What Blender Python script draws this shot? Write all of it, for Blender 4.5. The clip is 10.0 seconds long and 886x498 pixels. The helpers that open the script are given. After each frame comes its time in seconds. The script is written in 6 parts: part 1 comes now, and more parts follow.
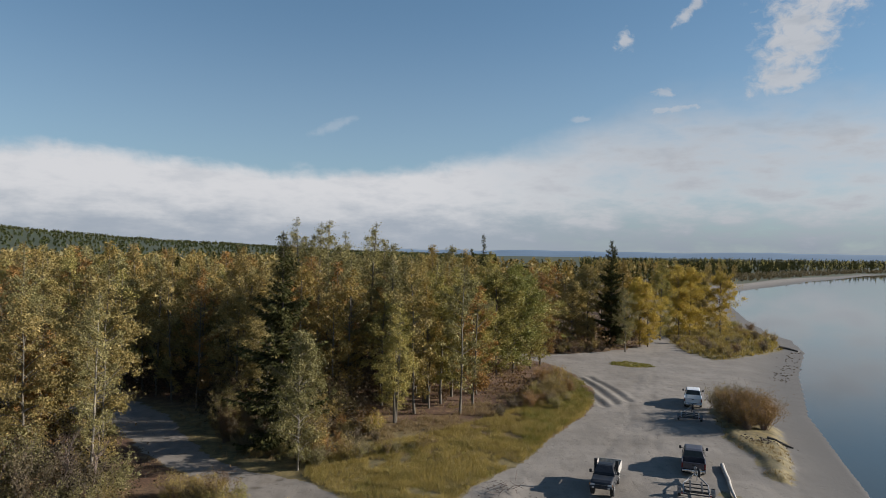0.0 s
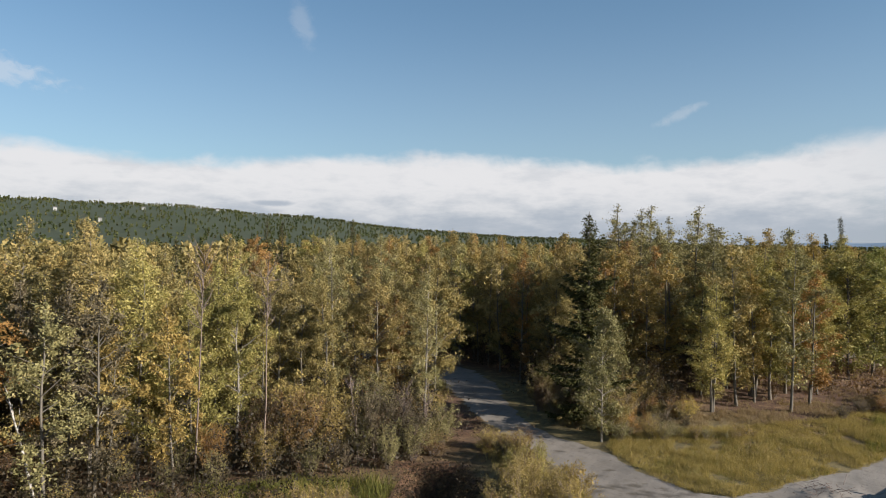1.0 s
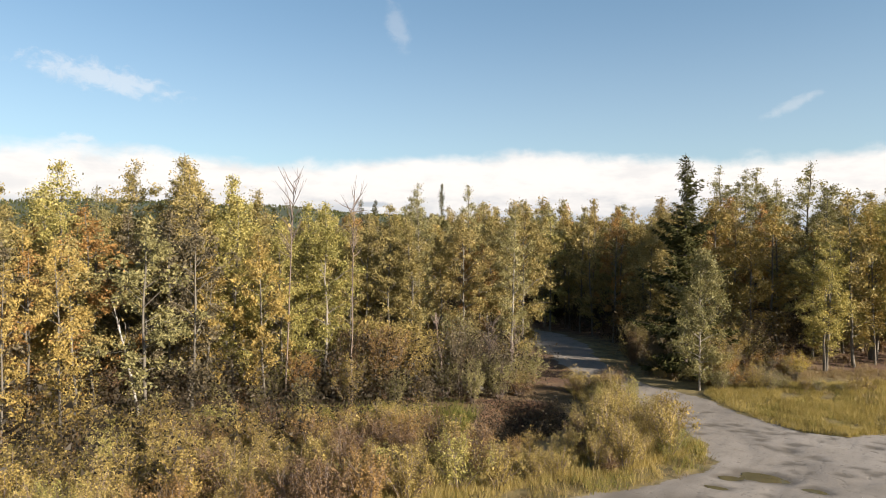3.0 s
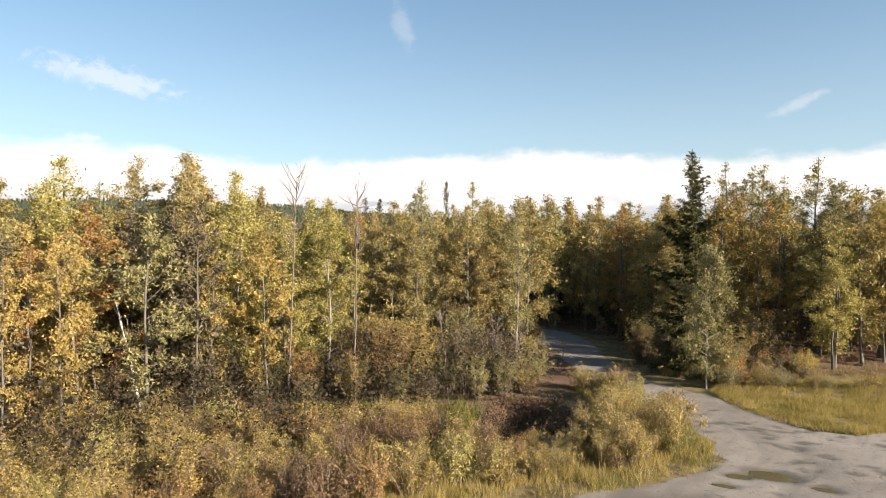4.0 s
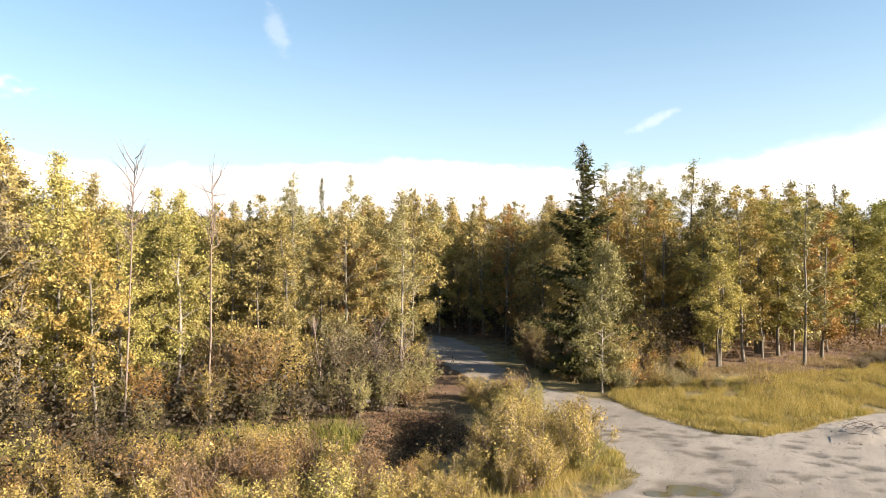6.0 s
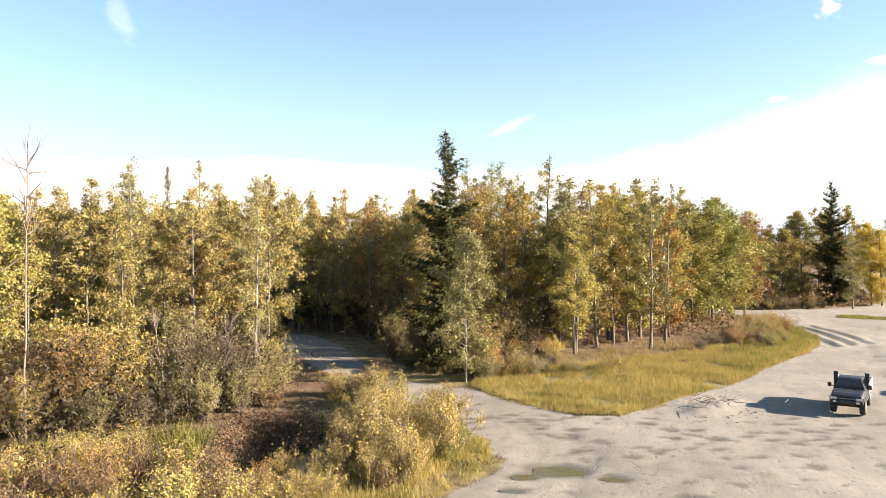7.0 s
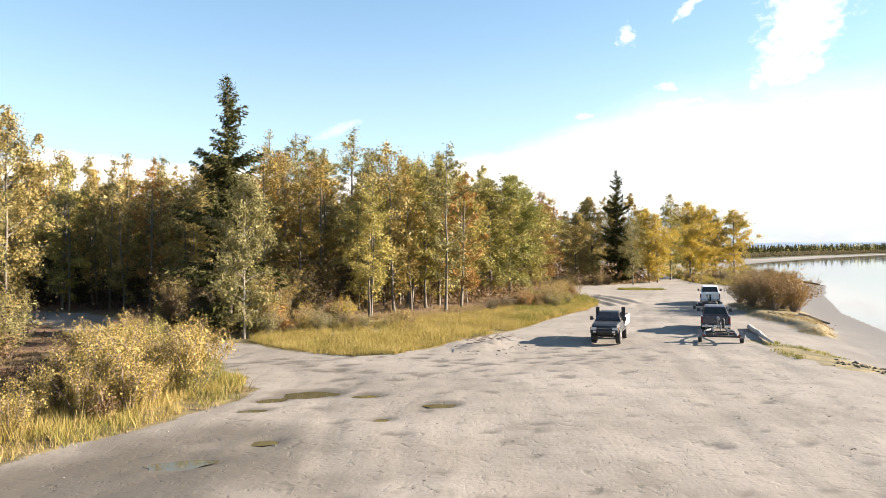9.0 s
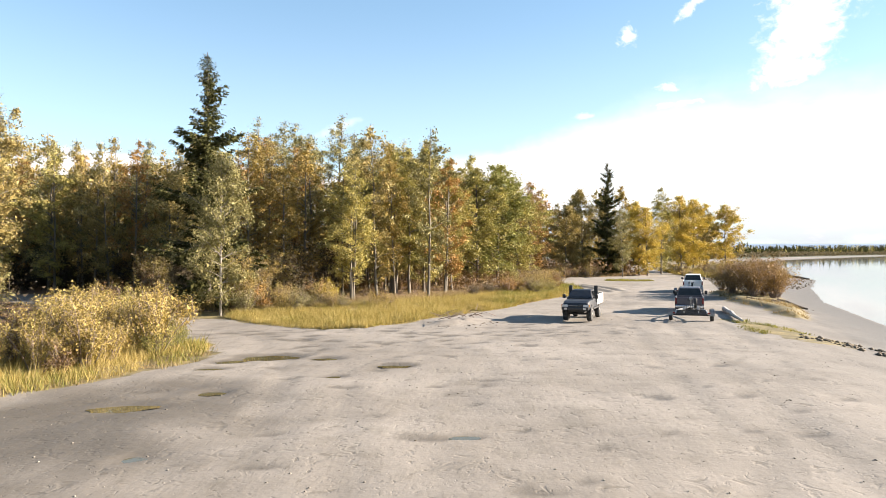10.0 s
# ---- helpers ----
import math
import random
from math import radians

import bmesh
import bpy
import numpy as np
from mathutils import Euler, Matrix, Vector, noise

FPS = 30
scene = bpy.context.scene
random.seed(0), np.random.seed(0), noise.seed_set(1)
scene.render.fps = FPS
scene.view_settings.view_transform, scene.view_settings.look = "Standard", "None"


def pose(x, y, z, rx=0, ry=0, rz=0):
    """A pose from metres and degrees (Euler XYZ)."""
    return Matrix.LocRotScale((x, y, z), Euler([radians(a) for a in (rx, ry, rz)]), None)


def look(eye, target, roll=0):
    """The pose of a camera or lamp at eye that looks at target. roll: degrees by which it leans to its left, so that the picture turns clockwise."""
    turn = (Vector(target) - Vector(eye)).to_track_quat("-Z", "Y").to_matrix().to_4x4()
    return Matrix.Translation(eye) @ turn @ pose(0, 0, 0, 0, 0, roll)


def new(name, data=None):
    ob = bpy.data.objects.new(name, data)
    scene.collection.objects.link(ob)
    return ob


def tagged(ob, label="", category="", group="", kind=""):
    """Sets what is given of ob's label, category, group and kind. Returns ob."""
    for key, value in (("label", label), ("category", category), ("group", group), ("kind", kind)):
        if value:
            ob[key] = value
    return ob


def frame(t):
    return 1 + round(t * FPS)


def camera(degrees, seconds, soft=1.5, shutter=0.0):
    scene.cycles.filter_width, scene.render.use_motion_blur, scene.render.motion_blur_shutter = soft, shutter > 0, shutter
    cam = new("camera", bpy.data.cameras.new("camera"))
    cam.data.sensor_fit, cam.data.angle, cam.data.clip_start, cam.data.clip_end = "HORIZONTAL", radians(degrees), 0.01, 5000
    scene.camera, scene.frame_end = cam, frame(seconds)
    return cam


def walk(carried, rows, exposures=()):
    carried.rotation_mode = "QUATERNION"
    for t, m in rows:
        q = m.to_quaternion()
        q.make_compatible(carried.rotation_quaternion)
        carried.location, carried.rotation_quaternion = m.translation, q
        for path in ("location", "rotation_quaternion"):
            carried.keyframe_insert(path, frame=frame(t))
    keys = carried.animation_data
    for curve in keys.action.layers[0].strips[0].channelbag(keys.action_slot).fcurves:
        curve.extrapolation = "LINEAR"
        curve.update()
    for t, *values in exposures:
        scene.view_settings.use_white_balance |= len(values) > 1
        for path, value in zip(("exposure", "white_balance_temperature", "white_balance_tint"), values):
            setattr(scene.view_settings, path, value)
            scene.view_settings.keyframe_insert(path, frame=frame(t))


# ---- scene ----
cam = camera(67.1, 10.0, soft=0.7)
PATH = [
    (0, (-1.03, 2.885, 15.377), (-1.083, 4.884, 15.393), 0.8),
    (0.1, (0.038, 2.297, 15.407), (-0.307, 4.267, 15.423), -0.5),
    (0.2, (1.085, 1.872, 15.435), (0.464, 3.773, 15.445), 0.1),
    (0.3, (1.887, 1.685, 15.464), (1.087, 3.518, 15.468), 0.3),
    (0.4, (2.336, 1.635, 15.476), (1.479, 3.442, 15.472), 0.3),
    (0.5, (2.491, 1.651, 15.445), (1.609, 3.446, 15.441), 0.4),
    (1, (2.348, 1.904, 14.25), (1.335, 3.628, 14.242), 0.3),
    (1.5, (2.245, 2.185, 12.982), (1.102, 3.827, 12.97), 0.2),
    (2, (2.254, 2.521, 11.471), (1.038, 4.109, 11.462), 0.2),
    (2.5, (2.521, 2.703, 10.427), (1.283, 4.274, 10.419), 0.1),
    (4, (2.341, 3.068, 9.788), (1.084, 4.624, 9.776), 0.1),
    (4.5, (1.642, 4.02, 9.759), (0.378, 5.57, 9.75), -0.0),
    (5, (0.793, 5.407, 9.712), (-0.457, 6.968, 9.714), -0.3),
    (6.5, (-1.155, 7.802, 8.587), (-1.898, 9.659, 8.597), -0.2),
    (7, (-1.304, 8.582, 8.25), (-1.881, 10.497, 8.263), -0.7),
    (7.5, (-0.334, 9.444, 7.819), (-0.752, 11.4, 7.837), -1.0),
    (8, (0.319, 10.409, 6.629), (0.113, 12.398, 6.65), -0.7),
    (8.5, (0.644, 10.703, 5.491), (0.55, 12.701, 5.518), -0.7),
    (9, (1.035, 10.54, 4.814), (0.961, 12.539, 4.833), -0.8),
    (9.5, (1.883, 10.556, 4.505), (1.809, 12.555, 4.526), -0.7),
    (10, (2.428, 10.413, 3.625), (2.356, 12.411, 3.64), -0.3),
]
EXPOSURES = [(0.0, 0.58, 6250, 12), (0.5, 0.70, 6250, 12), (1.0, 0.84, 6350, 12), (2.0, 1.07, 6600, 13), (2.5, 1.15, 6750, 13), (4.0, 1.43, 7050, 14), (5.0, 1.63, 7150, 14), (6.5, 2.0, 7200, 14), (7.5, 2.14, 7200, 14), (8.0, 2.12, 7150, 14), (9.0, 2.04, 7050, 14), (10.0, 2.02, 7000, 14)]
UNIT = 1.18                                # metres to one unit of the plan below
walk(cam, [(t, look(Vector(eye) * UNIT, Vector(target) * UNIT, roll)) for t, eye, target, roll in PATH], EXPOSURES)

# ---- light ----
SUN_AZIMUTH, SUN_HEIGHT = 84.0, 19.5      # degrees clockwise from +y, and above the horizon


def put_node(tree, kind, operation="", use_clamp=False, interpolation_type="", data_type="", blend_type="", sky_type="", sun_disc=True):
    n = tree.nodes.new(kind)
    if operation:
        n.operation, n.use_clamp = operation, use_clamp
    if interpolation_type:
        n.interpolation_type = interpolation_type
    if data_type:
        n.data_type, n.blend_type = data_type, blend_type
    if sky_type:
        n.sky_type, n.sun_disc = sky_type, sun_disc
    return n


def wire(tree, target, value):
    """Feed a socket with another socket or with a plain value."""
    if isinstance(value, bpy.types.NodeSocket):
        tree.links.new(value, target)
    else:
        target.default_value = value


def calc(tree, op, a, b=0.0, c=0.0, clamp=False):
    n = put_node(tree, "ShaderNodeMath", operation=op, use_clamp=clamp)
    for socket, value in zip(n.inputs, (a, b, c)):
        wire(tree, socket, value)
    return n.outputs[0]


def ramp_between(tree, x, low, high):
    """0 below low, 1 above high, smooth between."""
    n = put_node(tree, "ShaderNodeMapRange", interpolation_type="SMOOTHSTEP")
    for k, value in enumerate((x, low, high, 0.0, 1.0)):
        wire(tree, n.inputs[k], value)
    return n.outputs[0]


def mix_color(tree, f, a, b, blend="MIX"):
    n = put_node(tree, "ShaderNodeMix", data_type="RGBA", blend_type=blend)
    wire(tree, n.inputs[0], f)
    wire(tree, n.inputs[6], a if isinstance(a, bpy.types.NodeSocket) else (*a, 1.0))
    wire(tree, n.inputs[7], b if isinstance(b, bpy.types.NodeSocket) else (*b, 1.0))
    return n.outputs[2]


def noise_at(tree, vector, scale, detail=4.0, rough=0.55, distort=0.0):
    n = put_node(tree, "ShaderNodeTexNoise")
    wire(tree, n.inputs["Vector"], vector)
    n.inputs["Scale"].default_value, n.inputs["Detail"].default_value = scale, detail
    n.inputs["Roughness"].default_value, n.inputs["Distortion"].default_value = rough, distort
    return n.outputs["Fac"]


world = bpy.data.worlds.new("sky")
scene.world = world
world.use_nodes = True
wt = world.node_tree
wt.nodes.clear()
sky = put_node(wt, "ShaderNodeTexSky", sky_type="NISHITA", sun_disc=False)
sky.sun_elevation, sky.sun_rotation = radians(SUN_HEIGHT), radians(SUN_AZIMUTH)
sky.air_density, sky.dust_density, sky.ozone_density = 1.0, 0.35, 1.6
coord = put_node(wt, "ShaderNodeTexCoord").outputs["Generated"]
axes = put_node(wt, "ShaderNodeSeparateXYZ")
wire(wt, axes.inputs[0], coord)
DEG = 57.29578
elev = calc(wt, "MULTIPLY", calc(wt, "ARCSINE", axes.outputs[2]), DEG)
azim = calc(wt, "MULTIPLY", calc(wt, "ARCTAN2", axes.outputs[0], axes.outputs[1]), DEG)
flat = put_node(wt, "ShaderNodeCombineXYZ")          # angles as a plane, stretched sideways
wire(wt, flat.inputs[0], calc(wt, "MULTIPLY", azim, 0.35))
wire(wt, flat.inputs[1], elev)
puff = put_node(wt, "ShaderNodeCombineXYZ")
wire(wt, puff.inputs[0], azim)
wire(wt, puff.inputs[1], calc(wt, "MULTIPLY", elev, 1.3))
n_wide = noise_at(wt, flat.outputs[0], 0.22, 5, 0.5)
n_mid = noise_at(wt, flat.outputs[0], 0.55, 6, 0.58)
n_puff = noise_at(wt, puff.outputs[0], 0.33, 7, 0.6, 0.3)
n_fine = noise_at(wt, puff.outputs[0], 0.9, 6, 0.62, 0.4)

# the cloud bank over the horizon, higher and thinner to the east
rise = ramp_between(wt, azim, -6.0, 20.0)
top = calc(wt, "ADD", calc(wt, "MULTIPLY_ADD", rise, 4.2, 6.7), calc(wt, "MULTIPLY", calc(wt, "SUBTRACT", n_wide, 0.42), 3.6))
top = calc(wt, "ADD", top, calc(wt, "MULTIPLY", calc(wt, "SUBTRACT", n_puff, 0.5), 1.7))
soft_edge = calc(wt, "MULTIPLY_ADD", rise, 2.4, 0.65)
bank = calc(wt, "SUBTRACT", 1.0, ramp_between(wt, calc(wt, "SUBTRACT", elev, top), calc(wt, "MULTIPLY", soft_edge, -1.0), soft_edge))
thin = calc(wt, "MULTIPLY", rise, calc(wt, "MULTIPLY", calc(wt, "SUBTRACT", 0.62, n_mid), 1.6))
bank = calc(wt, "MULTIPLY", bank, calc(wt, "SUBTRACT", 0.97, calc(wt, "MAXIMUM", thin, 0.0)))


def puff_cloud(az, el, width, height, tilt, strength, cut, ragged=2.4):
    """One cloud about a direction, its edge broken up by noise."""
    c, s = math.cos(radians(tilt)), math.sin(radians(tilt))
    dx, dy = calc(wt, "SUBTRACT", azim, az), calc(wt, "SUBTRACT", elev, el)
    u = calc(wt, "DIVIDE", calc(wt, "ADD", calc(wt, "MULTIPLY", dx, c), calc(wt, "MULTIPLY", dy, s)), width)
    v = calc(wt, "DIVIDE", calc(wt, "SUBTRACT", calc(wt, "MULTIPLY", dy, c), calc(wt, "MULTIPLY", dx, s)), height)
    r = calc(wt, "SQRT", calc(wt, "ADD", calc(wt, "MULTIPLY", u, u), calc(wt, "MULTIPLY", v, v)))
    body = calc(wt, "ADD", calc(wt, "SUBTRACT", 1.0, r), calc(wt, "MULTIPLY", calc(wt, "SUBTRACT", n_fine, 0.5), ragged))
    return calc(wt, "MULTIPLY", ramp_between(wt, body, cut, cut + 0.75), strength)


clouds = bank
for item in ((26.4, 16.6, 5.0, 3.0, 62, 0.9, 0.0, 1.7), (28.5, 20.0, 5.5, 3.4, 20, 0.92, 0.0, 1.7), (25.6, 13.6, 3.4, 1.5, 12, 0.85, 0.0, 1.7), (13.4, 17.4, 1.0, 1.0, 20, 0.75, 0.1),
             (18.6, 19.3, 2.4, 0.6, 38, 0.75, 0.1), (16.6, 13.2, 1.3, 0.5, 0, 0.55, 0.1), (17.3, 11.9, 3.2, 0.42, 3, 0.6, 0.05), (10.0, 11.3, 1.4, 0.4, 0, 0.35, 0.1),
             (-10.8, 10.7, 2.6, 0.55, 22, 0.22, 0.0, 1.4), (-42.4, 18.0, 1.2, 2.4, 20, 0.16, 0.0, 1.2), (-65.5, 12.6, 6.4, 1.2, -8, 0.36, 0.0, 1.9), (-67.0, 7.9, 1.8, 0.6, 0, 0.4, 0.0),
             (60, 24, 10, 3, 10, 0.5, 0.1), (150, 26, 12, 4, 5, 0.5, 0.1)):
    clouds = calc(wt, "MAXIMUM", clouds, puff_cloud(*item))
# grey undersides low over the horizon, and grey hollows
low = calc(wt, "SUBTRACT", 1.0, ramp_between(wt, calc(wt, "ADD", elev, calc(wt, "MULTIPLY", calc(wt, "SUBTRACT", n_mid, 0.5), 7.0)), 1.0, 5.2))
hollow = ramp_between(wt, n_mid, 0.46, 0.70)
grey = calc(wt, "MAXIMUM", calc(wt, "MULTIPLY", low, 0.85), calc(wt, "MULTIPLY", hollow, calc(wt, "MULTIPLY_ADD", rise, 0.05, 0.28)))
grey = calc(wt, "MAXIMUM", grey, puff_cloud(-44.8, 3.5, 2.8, 0.4, 0, 0.8, 0.0, 0.6))
CLOUD = 7.9
white = tuple(CLOUD * v for v in (0.98, 0.97, 0.955))
dull = tuple(CLOUD * v for v in (0.44, 0.51, 0.59))
cloud_tone = mix_color(wt, grey, white, dull)
cloud_tone = mix_color(wt, calc(wt, "MULTIPLY", rise, 0.85), cloud_tone, mix_color(wt, 1.0, cloud_tone, (0.76, 0.78, 0.80), "MULTIPLY"))
deeper = mix_color(wt, 1.0, sky.outputs[0], (0.775, 1.0, 1.10), "MULTIPLY")
deeper = mix_color(wt, calc(wt, "MULTIPLY", ramp_between(wt, elev, 55.0, 18.0), 0.18), deeper, (3.2, 5.0, 6.5))
deeper = mix_color(wt, calc(wt, "MULTIPLY", ramp_between(wt, elev, 22.0, 4.0), 0.22), deeper, (6.3, 6.9, 7.2))
painted = mix_color(wt, clouds, deeper, cloud_tone)
ground_tone = mix_color(wt, ramp_between(wt, elev, -1.0, -0.2), (0.6, 0.6, 0.5), painted)
back = put_node(wt, "ShaderNodeBackground")
back.inputs["Strength"].default_value = 0.058
wire(wt, back.inputs["Color"], ground_tone)
wire(wt, put_node(wt, "ShaderNodeOutputWorld").inputs["Surface"], back.outputs[0])

sun_data = bpy.data.lights.new("sun", "SUN")
sun_data.energy, sun_data.angle, sun_data.color = 5.0, radians(0.53), (1.0, 0.925, 0.82)
sun = new("sun", sun_data)
sa, se = radians(SUN_AZIMUTH), radians(SUN_HEIGHT)
to_sun = Vector((math.sin(sa) * math.cos(se), math.cos(sa) * math.cos(se), math.sin(se)))
sun.matrix_world = look(to_sun * 200.0, (0, 0, 0))

# ---- materials ----


def material(name, rough=0.8, metal=0.0):
    m = bpy.data.materials.new(name)
    m.use_nodes = True
    b = m.node_tree.nodes["Principled BSDF"]
    b.inputs["Roughness"].default_value, b.inputs["Metallic"].default_value = rough, metal
    return m, m.node_tree, b


def bump(t, b, height, strength=0.4, distance=0.05):
    n = put_node(t, "ShaderNodeBump")
    n.inputs["Strength"].default_value, n.inputs["Distance"].default_value = strength, distance
    wire(t, n.inputs["Height"], height)
    t.links.new(n.outputs[0], b.inputs["Normal"])


def place(t, space="Object"):
    return put_node(t, "ShaderNodeTexCoord").outputs[space]


def mottled(name, dark, light, scale=6.0, rough=0.8, metal=0.0, relief=0.3, fine=9.0, depth=0.02):
    """Two tones at two scales, with fine relief."""
    m, t, b = material(name, rough, metal)
    p = place(t)
    big, small = noise_at(t, p, scale, 5), noise_at(t, p, scale * fine, 4)
    f = calc(t, "ADD", calc(t, "MULTIPLY", big, 0.65), calc(t, "MULTIPLY", small, 0.35))
    wire(t, b.inputs["Base Color"], mix_color(t, ramp_between(t, f, 0.35, 0.65), dark, light))
    wire(t, b.inputs["Roughness"], calc(t, "MULTIPLY_ADD", small, 0.2, rough - 0.1))
    if relief:
        bump(t, b, small, relief, depth)
    return m


def leaf_material(name, tones, shine=0.5, through_light=0.2, patch=0.42):
    """Leaves: tones spread leaf by leaf and tree by tree; light comes through them."""
    m, t, b = material(name, shine)
    warm = (0.94, 0.90, 0.875) if through_light > 0.15 else (1.0, 1.0, 1.0)
    tones = [tuple(w * v for w, v in zip(warm, c)) for c in tones]
    tones = [tuple(0.93 * v + 0.07 * (0.3 * c[0] + 0.6 * c[1] + 0.1 * c[2]) for v in c) for c in tones]
    geo, info = put_node(t, "ShaderNodeNewGeometry"), put_node(t, "ShaderNodeObjectInfo")
    p = put_node(t, "ShaderNodeTexCoord").outputs["Object"]
    f = calc(t, "MULTIPLY", geo.outputs["Random Per Island"], 0.62)
    f = calc(t, "MULTIPLY_ADD", info.outputs["Random"], 0.26, f)
    f = calc(t, "MULTIPLY_ADD", noise_at(t, p, patch, 3), 0.7, f)
    f = calc(t, "SUBTRACT", f, 0.29)
    ramp = put_node(t, "ShaderNodeValToRGB")
    wire(t, ramp.inputs[0], f)
    cr = ramp.color_ramp
    for k, tone in enumerate(tones):
        at = k / (len(tones) - 1)
        e = cr.elements[k] if k < 2 else cr.elements.new(at)
        e.position = at
    for e, tone in zip(sorted(cr.elements, key=lambda q: q.position), tones):
        e.color = (*tone, 1.0)
    wire(t, b.inputs["Base Color"], ramp.outputs[0])
    b.inputs["Specular IOR Level"].default_value = 0.02 if through_light < 0.15 else 0.15
    lit = put_node(t, "ShaderNodeBsdfTranslucent")
    wire(t, lit.inputs["Color"], mix_color(t, 1.0, ramp.outputs[0], (1.15, 1.08, 0.68), "MULTIPLY"))
    mix = put_node(t, "ShaderNodeMixShader")
    mix.inputs[0].default_value = through_light
    t.links.new(b.outputs[0], mix.inputs[1])
    t.links.new(lit.outputs[0], mix.inputs[2])
    t.links.new(mix.outputs[0], t.nodes["Material Output"].inputs["Surface"])
    return m


LEAF = {
    "green": leaf_material("leaf_green", [(0.07, 0.088, 0.03), (0.16, 0.178, 0.05), (0.27, 0.275, 0.07), (0.40, 0.37, 0.10)]),
    "lime": leaf_material("leaf_lime", [(0.10, 0.10, 0.033), (0.235, 0.222, 0.06), (0.36, 0.325, 0.085), (0.465, 0.40, 0.12), (0.55, 0.46, 0.165)]),
    "mixed": leaf_material("leaf_mixed", [(0.075, 0.068, 0.028), (0.19, 0.165, 0.055), (0.31, 0.255, 0.085), (0.42, 0.325, 0.11), (0.50, 0.40, 0.17)]),
    "gold": leaf_material("leaf_gold", [(0.12, 0.095, 0.032), (0.25, 0.19, 0.055), (0.39, 0.285, 0.075), (0.51, 0.375, 0.105)]),
    "yellow": leaf_material("leaf_yellow", [(0.30, 0.22, 0.032), (0.46, 0.35, 0.048), (0.57, 0.45, 0.07), (0.64, 0.53, 0.11)]),
    "orange": leaf_material("leaf_orange", [(0.11, 0.072, 0.028), (0.25, 0.15, 0.045), (0.40, 0.22, 0.06), (0.47, 0.29, 0.08)]),
    "sage": leaf_material("leaf_sage", [(0.085, 0.082, 0.035), (0.195, 0.184, 0.072), (0.32, 0.292, 0.115), (0.44, 0.39, 0.175)]),
    "rust": leaf_material("leaf_rust", [(0.07, 0.048, 0.028), (0.15, 0.096, 0.048), (0.23, 0.145, 0.068), (0.32, 0.22, 0.11)]),
    "drab": leaf_material("leaf_drab", [(0.05, 0.044, 0.028), (0.12, 0.102, 0.06), (0.215, 0.178, 0.10), (0.31, 0.255, 0.15)]),
    "brush": leaf_material("leaf_brush", [(0.12, 0.10, 0.034), (0.28, 0.22, 0.062), (0.43, 0.33, 0.095), (0.55, 0.43, 0.165)]),
    # darker leaf tones that put the wood's shade into the undergrowth's colour
    "shade": leaf_material("leaf_painted_shade", [(0.018, 0.016, 0.011), (0.038, 0.031, 0.019), (0.07, 0.053, 0.03), (0.11, 0.085, 0.045)]),
    "willow": leaf_material("leaf_willow", [(0.11, 0.075, 0.035), (0.22, 0.14, 0.052), (0.33, 0.205, 0.065), (0.40, 0.25, 0.08)]),
}
NEEDLE = leaf_material("spruce_needles", [(0.028, 0.03, 0.011), (0.055, 0.056, 0.018), (0.09, 0.088, 0.03), (0.15, 0.13, 0.055)], 0.7, 0.06)
HILL_LEAF = leaf_material("hillside_leaf", [(0.03, 0.046, 0.018), (0.06, 0.08, 0.026), (0.105, 0.118, 0.034), (0.17, 0.145, 0.045)], patch=0.006)
GRASS = leaf_material("meadow_grass", [(0.12, 0.105, 0.034), (0.27, 0.22, 0.06), (0.42, 0.335, 0.105), (0.52, 0.42, 0.19)], 0.6, 0.3)
GRASS_GREEN = leaf_material("green_grass", [(0.08, 0.10, 0.024), (0.15, 0.165, 0.034), (0.24, 0.225, 0.048), (0.33, 0.27, 0.08)], 0.6, 0.3)
GRASS_DRY = leaf_material("dry_grass", [(0.12, 0.088, 0.046), (0.21, 0.155, 0.078), (0.31, 0.235, 0.12), (0.38, 0.30, 0.17)], 0.7, 0.25)


def bark_material(name, base, mark, amount):
    m, t, b = material(name, 0.85)
    p = place(t)
    squeeze = put_node(t, "ShaderNodeMapping")
    squeeze.inputs["Scale"].default_value = (4.0, 4.0, 11.0)
    wire(t, squeeze.inputs["Vector"], p)
    scar = noise_at(t, squeeze.outputs[0], 1.3, 5, 0.65)
    f = ramp_between(t, scar, 0.62 - amount, 0.70 - amount * 0.6)
    tone = mix_color(t, noise_at(t, p, 3.0, 3), base, tuple(v * 0.72 for v in base))
    wire(t, b.inputs["Base Color"], mix_color(t, f, tone, mark))
    bump(t, b, scar, 0.5, 0.02)
    return m


BIRCH_BARK = bark_material("birch_bark", (0.25, 0.22, 0.18), (0.10, 0.085, 0.07), 0.05)
ASPEN_BARK = bark_material("aspen_bark", (0.15, 0.13, 0.10), (0.10, 0.085, 0.065), 0.12)
DARK_BARK = bark_material("dark_bark", (0.12, 0.095, 0.075), (0.05, 0.04, 0.032), 0.2)
DEAD_WOOD = bark_material("weathered_wood", (0.50, 0.46, 0.40), (0.20, 0.17, 0.145), 0.1)
TWIG = bark_material("twig_bark", (0.20, 0.15, 0.12), (0.10, 0.075, 0.06), 0.1)

# ---- mesh helpers ----


